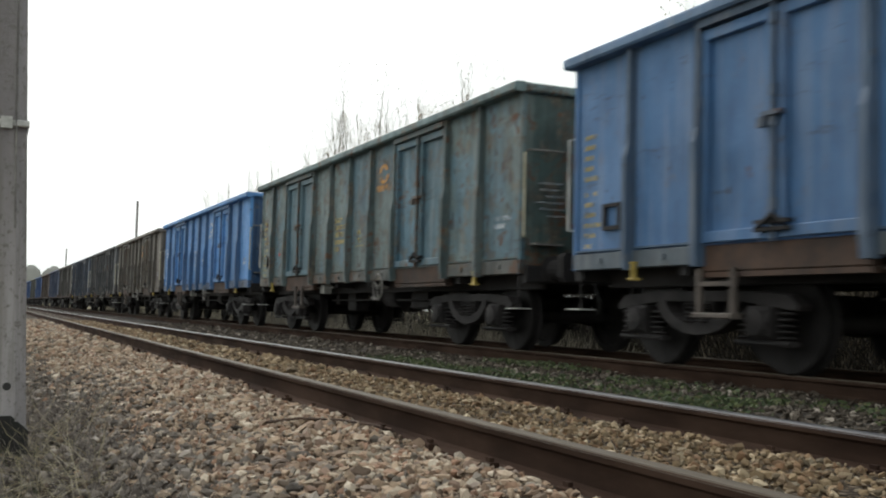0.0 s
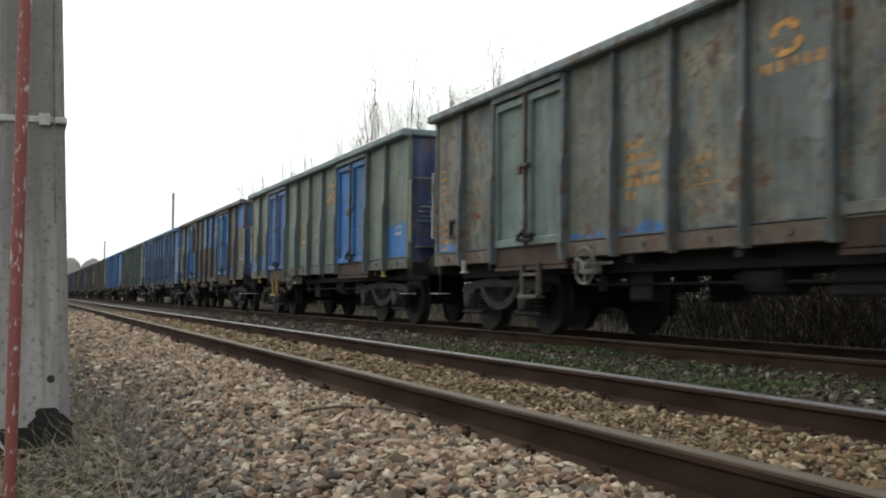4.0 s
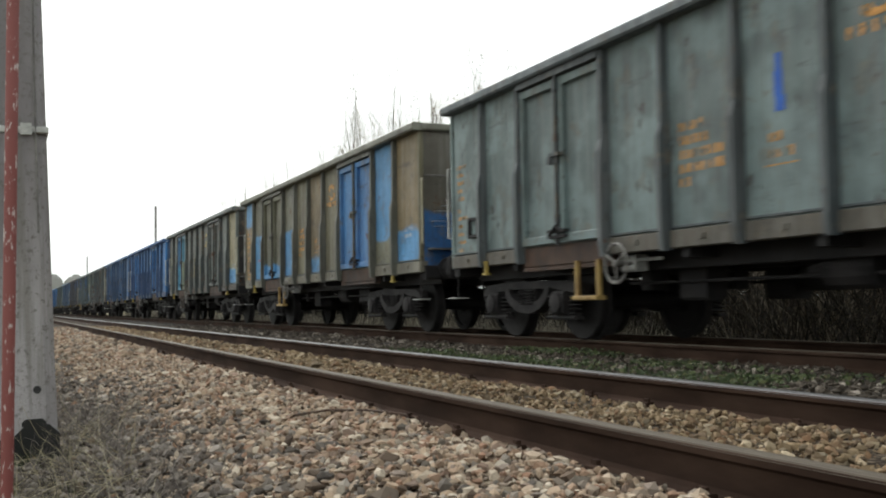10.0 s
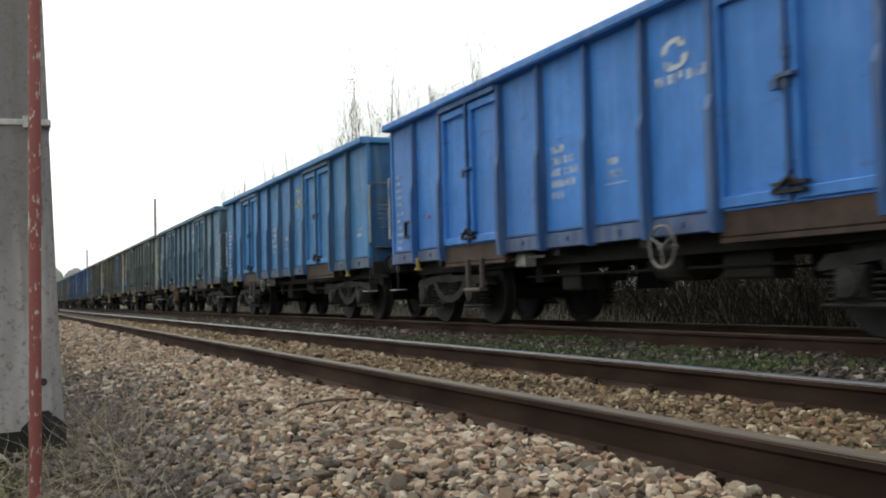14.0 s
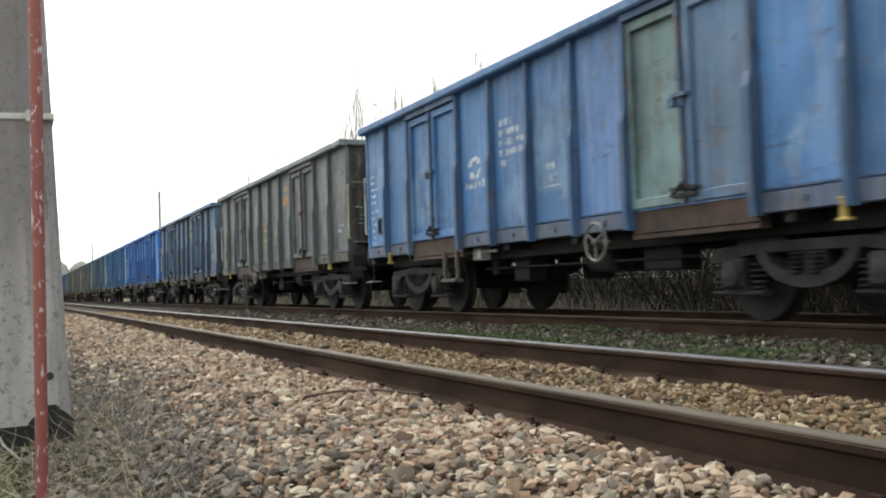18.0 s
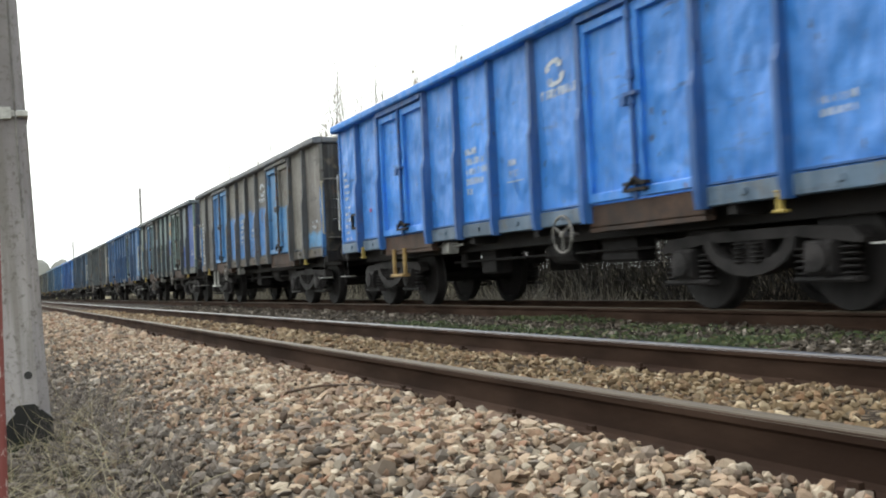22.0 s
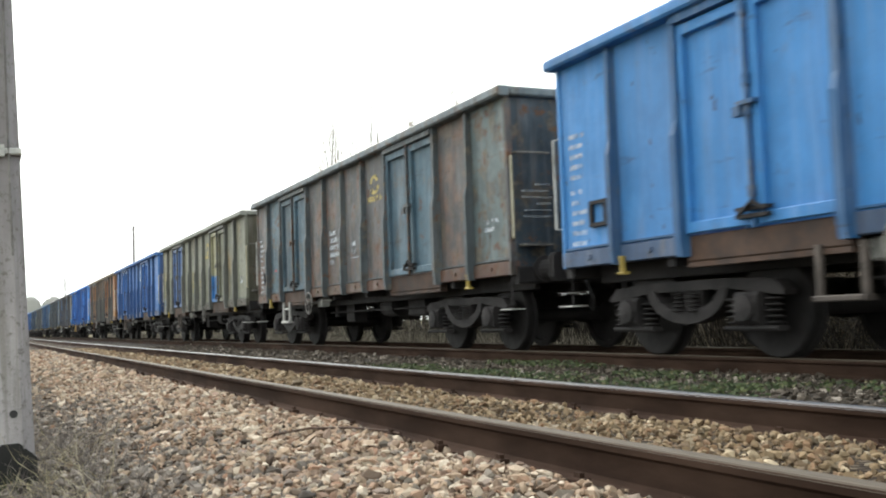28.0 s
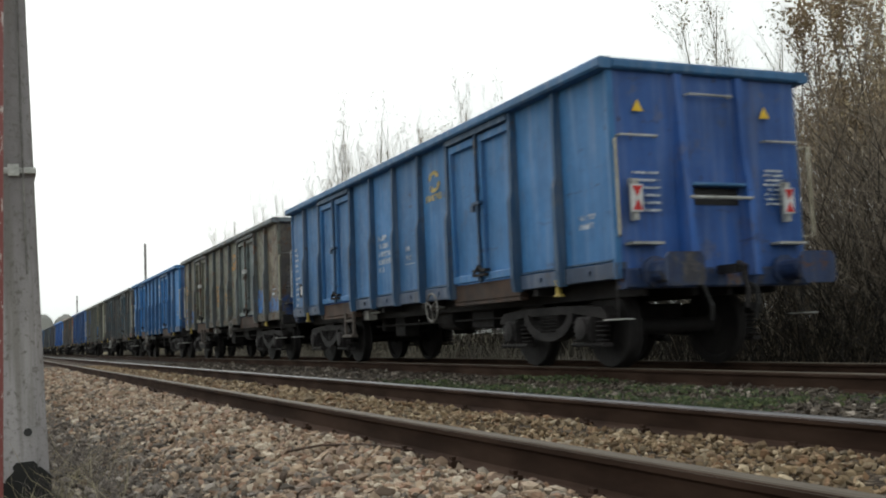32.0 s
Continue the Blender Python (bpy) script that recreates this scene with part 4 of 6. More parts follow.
TRAIN = {
    0: livery((0.105, 0.15, 0.155), "green", "grey-green open wagon with peeling rusty paint", {2: plain(TEAL), 3: plain(TEAL), 8: plain((0.075, 0.155, 0.21), 0.5), 9: plain(TEAL, 0.5)}, end=(0.07, 0.12, 0.115), b=TEAL, blotch=0.45, rust=0.55, chips=1.0, posts=(0.11, 0.17, 0.18), letters="yellow", logo="orange", wheel=-1.74),
    1: livery(FADED, "blue", "faded blue open wagon with a yellow emblem", rust=0.15, letters="yellow", logo="yellow", posts=(0.08, 0.15, 0.26), wheel=1.5, sill=(0.1, 0.13, 0.16), step=3.95),
    2: livery(BROWN, "brown", "brown open wagon patched with bright blue", {1: lower(BROWN, BRIGHT, 2.9), 2: lower(SKYB, BRIGHT, 2.3), 3: lower(BROWN, SKYB, 2.1), 4: lower(BROWN, BRIGHT, 1.25), 5: lower(SKYB, BROWN, 2.25, 0.03, slant=0.08), 6: lower(BRIGHT, BROWN, 2.15, 0.03), 7: lower(BRIGHT, BROWN, 2.15, 0.03, slant=-0.05), 10: lower(BROWN, BRIGHT, 1.36), 8: plain(SKYB), 9: plain(BRIGHT), 11: lower(BRIGHT, BROWN, 2.55, 0.03)}, end=DEEP, posts=(0.1, 0.1, 0.11), letters="orange", logo="orange", rust=0.4, wheel=-1.45),
    3: livery(GREEN, "green", "grey-green open wagon with blue doors", {0: lower(GREEN, BLUE, 1.6), 1: lower(GREEN, BLUE, 1.55), 2: plain((0.06, 0.14, 0.34)), 3: plain((0.06, 0.13, 0.33)), 8: plain(BRIGHT), 9: plain(BLUE), 11: lower(GREEN, BRIGHT, 1.75)}, end=(0.04, 0.08, 0.24), posts=(0.13, 0.18, 0.2), letters="yellow", logo="orange", rust=0.35, wheel=1.5, stirrup=M_STIRRUP, step=3.4),
    4: livery((0.1, 0.118, 0.112), "olive", "grey-olive open wagon with rust and blue scraps", {4: lower((0.13, 0.14, 0.115), BRIGHT, 1.24, rust=0.6), 5: lower((0.125, 0.14, 0.12), BRIGHT, 1.26, rust=0.6), 0: lower((0.14, 0.14, 0.11), BRIGHT, 1.3, rust=0.6), 2: plain((0.12, 0.165, 0.155)), 3: plain((0.12, 0.165, 0.155))}, end=(0.06, 0.05, 0.045), posts=(0.14, 0.18, 0.2), letters="orange", logo="orange", rust=0.58, chips=1.0, b=(0.17, 0.15, 0.105), blotch=0.42, soft=0.12, patch=0.9, wheel=1.6, sill=(0.14, 0.11, 0.09)),
    5: livery(FADED, "blue", "pale blue open wagon with a rusty end", end=(0.1, 0.06, 0.05), letters="white", logo="white", wheel=-1.45),
    6: livery(BLUE, "blue", "blue open wagon with a white emblem", end=DEEP, rust=0.1, letters="white", logo="white", posts=(0.05, 0.12, 0.27), wheel=1.5),
    7: livery((0.118, 0.135, 0.128), "olive", "grey-olive open wagon with pale blue doors", {2: lower(SKYB, (0.1, 0.28, 0.4), 2.0), 3: lower((0.12, 0.27, 0.36), (0.2, 0.22, 0.16), 2.2), 11: lower((0.25, 0.22, 0.13), SKYB, 1.6)}, end=(0.05, 0.045, 0.04), posts=(0.11, 0.13, 0.13), letters="yellow", logo="yellow", b=OCHRE, blotch=0.26, soft=0.12, patch=0.6, chips=1.1, rust=0.48, wheel=1.9, step=3.2),
    8: livery((0.13, 0.118, 0.072), "olive", "ochre open wagon with blue patches", {0: lower(SKYB, OCHRE, 2.6, 0.06), 1: lower(OLIVE, SKYB, 2.3), 2: lower(OLIVE, SKYB, 1.5), 3: lower(OLIVE, SKYB, 1.5), 4: lower(OLIVE, SKYB, 2.2), 6: lower(OCHRE, SKYB, 1.5, 0.09), 8: plain((0.05, 0.155, 0.33), 0.35), 9: plain((0.045, 0.14, 0.31), 0.35), 10: lower(SKYB, OLIVE, 1.6), 11: lower(OCHRE, SKYB, 1.7, 0.07)}, end=lower((0.1, 0.092, 0.075), (0.025, 0.1, 0.26), 1.95, 0.05), posts=(0.15, 0.15, 0.12), letters="orange", logo="orange", rust=0.3, wheel=1.7, stirrup=M_STIRRUP, sill=(0.2, 0.185, 0.14), step=2.4),
    9: livery((0.098, 0.128, 0.126), "green", "grey-green open wagon with orange lettering", end=(0.09, 0.09, 0.075), letters="orange", logo="orange", b=(0.13, 0.17, 0.17), posts=(0.1, 0.12, 0.13), sill=(0.14, 0.125, 0.1), chips=0.6, rust=0.3, wheel=1.9, stirrup=M_STIRRUP, step=2.6),
    10: livery((0.068, 0.16, 0.255), "blue", "weathered teal-blue open wagon with rust spots", end=(0.06, 0.12, 0.17), letters="white", logo="white", chips=0.6, rust=0.35, wheel=-1.6, b=(0.1, 0.175, 0.225), stirrup=M_RUSTY, step=2.5),
    11: livery((0.036, 0.165, 0.37), "blue", "clean blue open wagon with a pale emblem", fade=0.2, rust=0.08, chips=0.1, letters="white", logo="yellow", wheel=1.52),
    12: livery((0.028, 0.155, 0.46), "blue", "bright blue open wagon", fade=0.12, rust=0.05, chips=0.1, letters="white", logo="white"),
    13: livery((0.058, 0.118, 0.205), "blue", "dark teal-blue open wagon", end=(0.05, 0.09, 0.15), letters="yellow", logo="yellow", rust=0.3, chips=0.4),
    14: livery((0.084, 0.089, 0.1), "grey", "dull grey open wagon with yellow lettering", end=(0.035, 0.035, 0.037), posts=(0.14, 0.17, 0.19), letters="yellow", logo="orange", b=(0.11, 0.125, 0.13), rust=0.4, chips=0.7, wheel=1.5),
    15: livery((0.052, 0.145, 0.32), "blue", "blue open wagon with greenish doors", {8: plain((0.11, 0.18, 0.19), 0.4), 9: plain((0.085, 0.155, 0.26)), 7: plain((0.085, 0.17, 0.36))}, end=(0.06, 0.07, 0.09), letters="white", logo="white", b=(0.1, 0.18, 0.3), blotch=0.4, rust=0.25, wheel=-1.62, logo_bay=4, step=2.6, logo_z=2.0, text_z=2.42),
    16: livery((0.132, 0.192, 0.195), "green", "pale green-grey open wagon with blue patches", {0: lower((0.15, 0.2, 0.2), SKYB, 2.2), 2: plain((0.11, 0.2, 0.33)), 4: lower((0.12, 0.118, 0.11), (0.115, 0.175, 0.215), 2.5, 0.03, 0.55, 0.0, 0.9), 7: banded((0.15, 0.205, 0.2), (0.035, 0.1, 0.3), 1.72, 2.28), 1: banded((0.115, 0.14, 0.15), (0.04, 0.12, 0.3), 2.25, 2.5, 0.6, 0.9), 10: lower((0.16, 0.2, 0.22), (0.03, 0.075, 0.26), 1.9), 11: plain((0.03, 0.075, 0.26)), 9: plain((0.1, 0.135, 0.13), 0.5)}, end=(0.05, 0.08, 0.16), posts=(0.1, 0.125, 0.15), letters="yellow", logo="orange", b=(0.12, 0.2, 0.26), blotch=0.38, soft=0.12, rust=0.38, chips=0.7, wheel=-2.25, step=2.95),
    17: livery((0.125, 0.12, 0.11), "grey", "grey-brown open wagon with blue lower panels", {0: plain((0.12, 0.125, 0.12), 0.5, 0.9), 1: plain((0.115, 0.115, 0.115), 0.5, 0.6), 2: plain((0.055, 0.18, 0.4)), 3: plain((0.06, 0.19, 0.4)), 8: plain((0.06, 0.18, 0.36)), 9: lower((0.13, 0.125, 0.115), (0.06, 0.18, 0.36), 2.2), 10: plain((0.14, 0.13, 0.115)), 11: lower((0.15, 0.14, 0.13), SKYB, 1.5)}, end=(0.045, 0.043, 0.042), b=(0.05, 0.165, 0.4), split=2.3, soft=0.07, posts=(0.12, 0.13, 0.15), letters="white", logo="white", rust=0.4, chips=0.5, wheel=2.4, stirrup=M_PALE, step=4.2),
    18: livery((0.03, 0.18, 0.58), "blue", "bright dented blue open wagon", end=(0.04, 0.15, 0.4), letters="white", logo="white", rust=0.08, chips=0.35, wheel=-1.79, stirrup=M_STIRRUP, sill=(0.12, 0.19, 0.28), step=3.5, dents=1.0, fade=0.1),
    19: livery(ORANGE, "orange", "orange rust-coated open wagon with grey-blue posts", {3: plain((0.33, 0.155, 0.055), 0.35), 4: lower((0.33, 0.155, 0.055), (0.1, 0.2, 0.29), 1.36, 0.1, 0.5, 0.0, 0.7), 6: lower((0.33, 0.155, 0.055), (0.09, 0.16, 0.22), 1.3, 0.08, 0.5, 0.0, 0.7), 7: lower((0.33, 0.155, 0.055), (0.06, 0.07, 0.08), 1.32, 0.08, 0.55, 0.0, 0.7), 1: banded((0.33, 0.155, 0.055), (0.12, 0.22, 0.3), 1.5, 1.62, 0.35, 0.7)}, end=(0.2, 0.11, 0.06), posts=(0.15, 0.165, 0.17), letters="yellow", logo="white", b=(0.19, 0.08, 0.04), blotch=0.5, soft=0.1, patch=1.05, rust=0.3, chips=0.7, dents=0.6, wheel=1.95, sill=(0.15, 0.1, 0.07), stirrup=M_SILL, rail=(0.2, 0.17, 0.13), step=4.05),
    20: livery((0.038, 0.135, 0.37), "blue", "blue open wagon with a white emblem", end=(0.04, 0.1, 0.3), letters="white", logo="white", rust=0.08, wheel=0.2, step=3.4, dents=0.7, fade=0.14),
    21: livery((0.155, 0.16, 0.122), "olive", "yellowish grey open wagon with blue doors", {2: plain((0.075, 0.14, 0.3), 0.4), 3: plain((0.085, 0.15, 0.31), 0.4), 8: lower((0.25, 0.24, 0.15), BLUE, 1.9), 0: lower((0.18, 0.175, 0.12), (0.12, 0.18, 0.25), 1.5)}, end=(0.12, 0.115, 0.08), posts=(0.17, 0.18, 0.16), letters="yellow", logo="yellow", b=OCHRE, blotch=0.3, soft=0.12, rust=0.25, chips=0.5),
    22: livery((0.068, 0.07, 0.075), "grey", "rusty grey open wagon with teal doors", {1: plain((0.055, 0.1, 0.13), 0.5), 2: plain((0.06, 0.1, 0.13), 0.4), 3: plain((0.055, 0.1, 0.135), 0.4), 8: plain((0.06, 0.11, 0.15), 0.4), 9: plain((0.06, 0.12, 0.165), 0.4), 11: plain((0.09, 0.12, 0.125), 0.6, 0.8)}, end=(0.045, 0.07, 0.095), posts=(0.11, 0.14, 0.16), letters="white", logo="yellow", b=(0.13, 0.075, 0.055), blotch=0.42, soft=0.12, patch=0.7, rust=0.5, chips=0.6, sill=(0.14, 0.07, 0.05), stirrup=M_PALE, wheel=2.0, step=3.9),
    23: livery((0.032, 0.165, 0.4), "blue", "blue open wagon with white lettering", fade=0.2, end=(0.04, 0.11, 0.3), letters="white", logo="white", rust=0.08, wheel=1.6, step=2.3),
    24: livery((0.14, 0.148, 0.115), "ochre", "ochre-grey open wagon covered in rust chips", {0: lower((0.15, 0.14, 0.1), BRIGHT, 1.7, rust=0.55), 1: lower((0.145, 0.145, 0.11), BRIGHT, 1.6, rust=0.55, chips=1.2), 10: lower((0.135, 0.14, 0.11), BRIGHT, 1.75, rust=0.55, chips=1.3), 11: lower((0.16, 0.14, 0.1), BRIGHT, 1.5, 0.1, rust=0.65, chips=1.3), 8: plain((0.12, 0.15, 0.15), 0.4, 0.7), 9: plain((0.12, 0.15, 0.155), 0.4, 0.7)}, end=lower((0.085, 0.075, 0.065), (0.03, 0.07, 0.2), 1.55, 0.06, 0.55), posts=(0.15, 0.18, 0.2), letters="orange", logo="orange", rust=0.55, chips=1.4, wheel=-1.45, blotch=0.3, b=(0.13, 0.085, 0.055), soft=0.1),
    25: livery((0.035, 0.145, 0.335), "blue", "blue last open wagon carrying tail signs", end=(0.022, 0.085, 0.29), letters="white", logo="yellow", rust=0.08, chips=0.15, wheel=-1.6, posts=(0.035, 0.125, 0.27), step=2.5),
    -1: livery((0.07, 0.2, 0.44), "blue", "light blue open wagon", rust=0.1, end=DEEP),
    -2: livery((0.13, 0.115, 0.1), "brown", "brown-grey open wagon", rust=0.4, logo="orange", letters="yellow"),
    -3: livery((0.075, 0.08, 0.09), "grey", "dark grey open wagon", rust=0.3),
    -4: livery((0.06, 0.08, 0.12), "blue", "dark blue-grey open wagon", rust=0.25),
}
FAR_COATS = [(0.05, 0.08, 0.16), (0.09, 0.085, 0.08), (0.06, 0.14, 0.34), (0.12, 0.125, 0.1), (0.05, 0.12, 0.3), (0.1, 0.07, 0.055)]


def panel_x(y, z):
    return -SKIN - dent(y, z) - 0.0045


def bars(rows):
    """Thin strips of paint on the side: rows of (y0, y1, z0, z1)."""
    s = Solid()
    for y0, y1, z0, z1 in rows:
        v = [(panel_x(y, z) - d, y, z) for d in (0, -0.003) for y, z in ((y0, z0), (y1, z0), (y1, z1), (y0, z1))]
        s.add(v, [(0, 1, 2, 3), (0, 4, 5, 1), (1, 5, 6, 2), (2, 6, 7, 3), (3, 7, 4, 0), (4, 7, 6, 5)])
    return s


def word(y, z, count, h, rnd):
    """A run of short strokes like a line of lettering, going to the rear from y."""
    out = []
    for _ in range(count):
        w = h * rnd.uniform(0.3, 0.6)
        out.append((y - w, y, z, z + h * rnd.uniform(0.85, 1.0)))
        y -= w + h * (0.34 if rnd.random() < 0.8 else 0.8)
    return out


def lettering(wagon, v, num):
    rnd = random.Random(num + 100)
    m = M_LETTER[v["letters"]]
    y = CUTS[5]
    rows = []
    for i, c in enumerate((5, 7, 9, 8, 3)):
        rows += word(y - 0.2, v["text_z"] - 0.125 * i, c, 0.085, rnd)
    tagged(part("lettering", bars(rows), m, wagon, "block of worn lettering"), kind="stuff")
    y = CUTS[6]
    rows = [(y - 0.7, y - 0.3, 1.56, 1.57)] + word(y - 0.36, 1.62, 4, 0.08, rnd) + word(y - 0.36, 1.75, 3, 0.08, rnd)
    tagged(part("load_grid", bars(rows), m, wagon, "small painted table of lettering"), kind="stuff")
    y, rows = CUTS[0] - 0.2, []
    for i in range(11):
        rows += word(y, 2.3 - 0.105 * i - (0.05 if i > 4 else 0), rnd.choice((4, 6, 7, 5)), 0.05, rnd)
    part("end_lettering", bars(rows), M_LETTER["white"] if v["letters"] == "white" else m, wagon, "column of small lettering")["kind"] = "stuff"
    ya, yb = CUTS[0] - 0.93, CUTS[0] - 0.61
    s = Solid().box(-SKIN - 0.05, -SKIN - 0.008, ya, ya + 0.045, 1.36, 1.62).box(-SKIN - 0.05, -SKIN - 0.008, yb - 0.045, yb, 1.36, 1.62)
    s.box(-SKIN - 0.049, -SKIN - 0.008, ya + 0.045, yb - 0.045, 1.36, 1.4).box(-SKIN - 0.049, -SKIN - 0.008, ya + 0.045, yb - 0.045, 1.585, 1.62)
    part("label_holder", s, M_UNDER, wagon, "dark framed label holder")
    rows = word(CUTS[11] - 0.35, 1.62, 7, 0.06, rnd) + word(CUTS[11] - 0.35, 1.53, 6, 0.06, rnd)
    tagged(part("rear_lettering", bars(rows), M_LETTER["white"], wagon), kind="stuff")
    # emblem: two hooked arcs over a slanted word
    y, z, s = CUTS[v["logo_bay"]] - 0.5, v["logo_z"], Solid()
    for a0, a1, k in ((-10, 215, 1), (170, 395, -1)):
        r0, r1 = 0.055, 0.13
        pts = []
        for i in range(9):
            a = radians(a0 + (a1 - a0) * i / 8)
            pts.append((math.cos(a), math.sin(a)))
        v4 = [(panel_x(y, z) - d, y - (rr * c * 1.5 - 0.05 * k) - 0.45 * (rr * q * 0.7 + 0.06 * k), z + rr * q * 0.7 + 0.06 * k) for d in (0, -0.003) for rr in (r0, r1) for c, q in pts]
        s.add(v4, [(i, i + 1, i + 10, i + 9) for i in range(8)] + [(18 + i, 27 + i, 28 + i, 19 + i) for i in range(8)])
    ww = word(y + 0.32, z - 0.26, 9, 0.1, rnd)
    part("emblem", s, M_LETTER[v["logo"]], wagon, "worn painted emblem")
    tagged(part("emblem_word", bars(ww), M_LETTER[v["logo"]], wagon, "worn painted word"), kind="stuff")


def fittings(wagon, v, num):
    """What differs from wagon to wagon: hand wheel, stirrup, levers, handrails."""
    s, y = Solid(), v["wheel"]
    ring = [(-SIDE - 0.0, y + 0.21 * math.cos(a), 0.86 + 0.21 * math.sin(a)) for a in np.linspace(0, 2 * math.pi, 19)]
    s.tube(ring, 0.015, 6)
    for a in (0.5, 2.6, 4.7):
        s.tube([(-SIDE, y, 0.86), (-SIDE, y + 0.2 * math.cos(a), 0.86 + 0.2 * math.sin(a))], 0.013, 5)
    s.disc((-SIDE, y, 0.86), 0, [(-0.03, 0.02), (-0.025, 0.035), (0.03, 0.035), (0.2, 0.02)], 8)
    part("hand_wheel", s, M_RIM, wagon, "grey hand brake wheel")
    yy = v["step"]
    s = Solid()
    for e in (-0.23, 0.23):
        s.box(-SIDE + 0.06, -SIDE + 0.11, yy + e - 0.03, yy + e + 0.03, 0.53, 0.93, 0.008)
    s.box(-SIDE + 0.02, -SIDE + 0.15, yy - 0.26, yy + 0.26, 0.48, 0.53, 0.01)
    if num % 3 == 1:
        s.box(-SIDE + 0.065, -SIDE + 0.105, yy - 0.2, yy + 0.2, 0.77, 0.81)
    part("stirrup_step", s, v["stirrup"], wagon, "stirrup step under the door")
    for e, y in ((1, HALF - 1.2), (-1, -HALF + 1.2)):
        s = Solid().box(-SKIN - 0.075, -SKIN - 0.02, y - 0.026, y + 0.026, 0.865, 1.01, 0.01)
        s.box(-SKIN - 0.085, -SKIN - 0.01, y - 0.07, y + 0.05, 0.84, 0.868, 0.008)
        s.box(-SKIN - 0.08, -SKIN - 0.015, y - 0.034, y + 0.034, 1.01, 1.03, 0.006)
        part("tow_lever", s, M_YELLOW if num != 4 else M_PALE, wagon, "yellow painted towing lug")
    for e in (1, -1):
        y = e * (HALF + 0.05)
        s = Solid().tube([(-SKIN + 0.03, e * HALF, 2.35), (-SKIN - 0.03, y + e * 0.05, 2.35), (-SKIN - 0.03, y + e * 0.05, 1.4), (-SKIN + 0.03, e * HALF, 1.4)], 0.016)
        part("handrail", s, M_CREAM if e < 0 else M_PALE, wagon, "worn cream corner handrail")
        s = Solid().tube([(SKIN - 0.03, e * HALF, 2.35), (SKIN + 0.03, y + e * 0.05, 2.35), (SKIN + 0.03, y + e * 0.05, 1.4), (SKIN - 0.03, e * HALF, 1.4)], 0.016)
        part("handrail", s, M_CREAM, wagon, "worn cream corner handrail")
    if num == 24:
        for i in (3, 9):
            for e in (-0.1, 0.1):
                part("latch_block", Solid().box(-SKIN - 0.13, -SKIN - 0.06, CUTS[i] + e - 0.03, CUTS[i] + e + 0.03, 2.17, 2.26, 0.008), M_WHITE, wagon, "white painted latch block")
    if num == LAST:
        part("route_label", Solid().box(-SKIN - 0.04, -SKIN - 0.03, CUTS[0] - 0.88, CUTS[0] - 0.66, 1.41, 1.575), M_WHITE, wagon, "white paper label in the holder")
    if num == 9:
        y = CUTS[6] - 0.5
        part("paint_smear", bars([(y - 0.05, y + 0.05, 2.1, 2.3), (y - 0.04, y + 0.03, 2.3, 2.44), (y - 0.07, y + 0.04, 1.98, 2.1)]), M_SMEAR, wagon, "short smear of blue paint")
    if num % 2 == 0:
        part("reflector", Solid().disc((-SKIN - 0.012, CUTS[1] - 0.5, 1.62), 0, [(0, 0.03), (-0.012, 0.026)], 10), M_RED, wagon, "small red reflector")


def end_marks(wagon, num):
    """Lettering and warning signs on the rear end; the last wagon carries tail signs."""
    y, rnd = -HALF - 0.004, random.Random(num)
    s = Solid()
    for i in range(6):
        x = -0.72
        for _ in range(rnd.choice((4, 6, 7))):
            w = rnd.uniform(0.03, 0.06)
            s.box(x - w, x, y - 0.012, y - 0.004, 2.02 - 0.075 * i, 2.044 - 0.075 * i)
            x -= w + 0.014
    if num == LAST:
        for i in range(8):
            x = 0.98
            for _ in range(rnd.choice((3, 4, 4))):
                w = rnd.uniform(0.04, 0.07)
                s.box(x - w, x, y - 0.012, y - 0.004, 2.08 - 0.05 * i, 2.105 - 0.05 * i)
                x -= w + 0.012
    tagged(part("end_lettering", s, M_LETTER["white"] if num == LAST else M_FAINT, wagon, "rows of small white lettering"), kind="stuff")
    if num not in (25, 20, 23, 12):
        return
    for x in (-0.95, 0.78):
        t = [(x - 0.07, 2.65), (x + 0.07, 2.65), (x, 2.77)]
        part("warning_triangle", Solid().prism(t, 1, 0, 2, y - 0.014, y - 0.004), M_TRIANGLE, wagon, "yellow warning triangle")
    if num != LAST:
        return
    for x in (-1.08, 0.98):
        sign = part("tail_sign", Solid().box(x - 0.075, x + 0.075, y - 0.11, y - 0.09, 1.63, 1.9, 0.008), M_WHITE, wagon, "white tail sign with red triangles")
        for z0, z1 in ((1.645, 1.755), (1.885, 1.775)):
            part("red_mark", Solid().prism([(x - 0.062, z0), (x + 0.062, z0), (x, z1)], 1, 0, 2, y - 0.116, y - 0.1115), M_RED, sign, "red triangle")
        s = Solid().tube([(x - 0.06, y - 0.05, 1.9), (x - 0.06, y - 0.05, 1.96), (x + 0.06, y - 0.05, 1.96), (x + 0.06, y - 0.05, 1.9)], 0.01)
        s.box(x - 0.03, x + 0.03, y - 0.088, y, 1.55, 1.96)
        part("sign_bracket", s, M_PALE, sign)


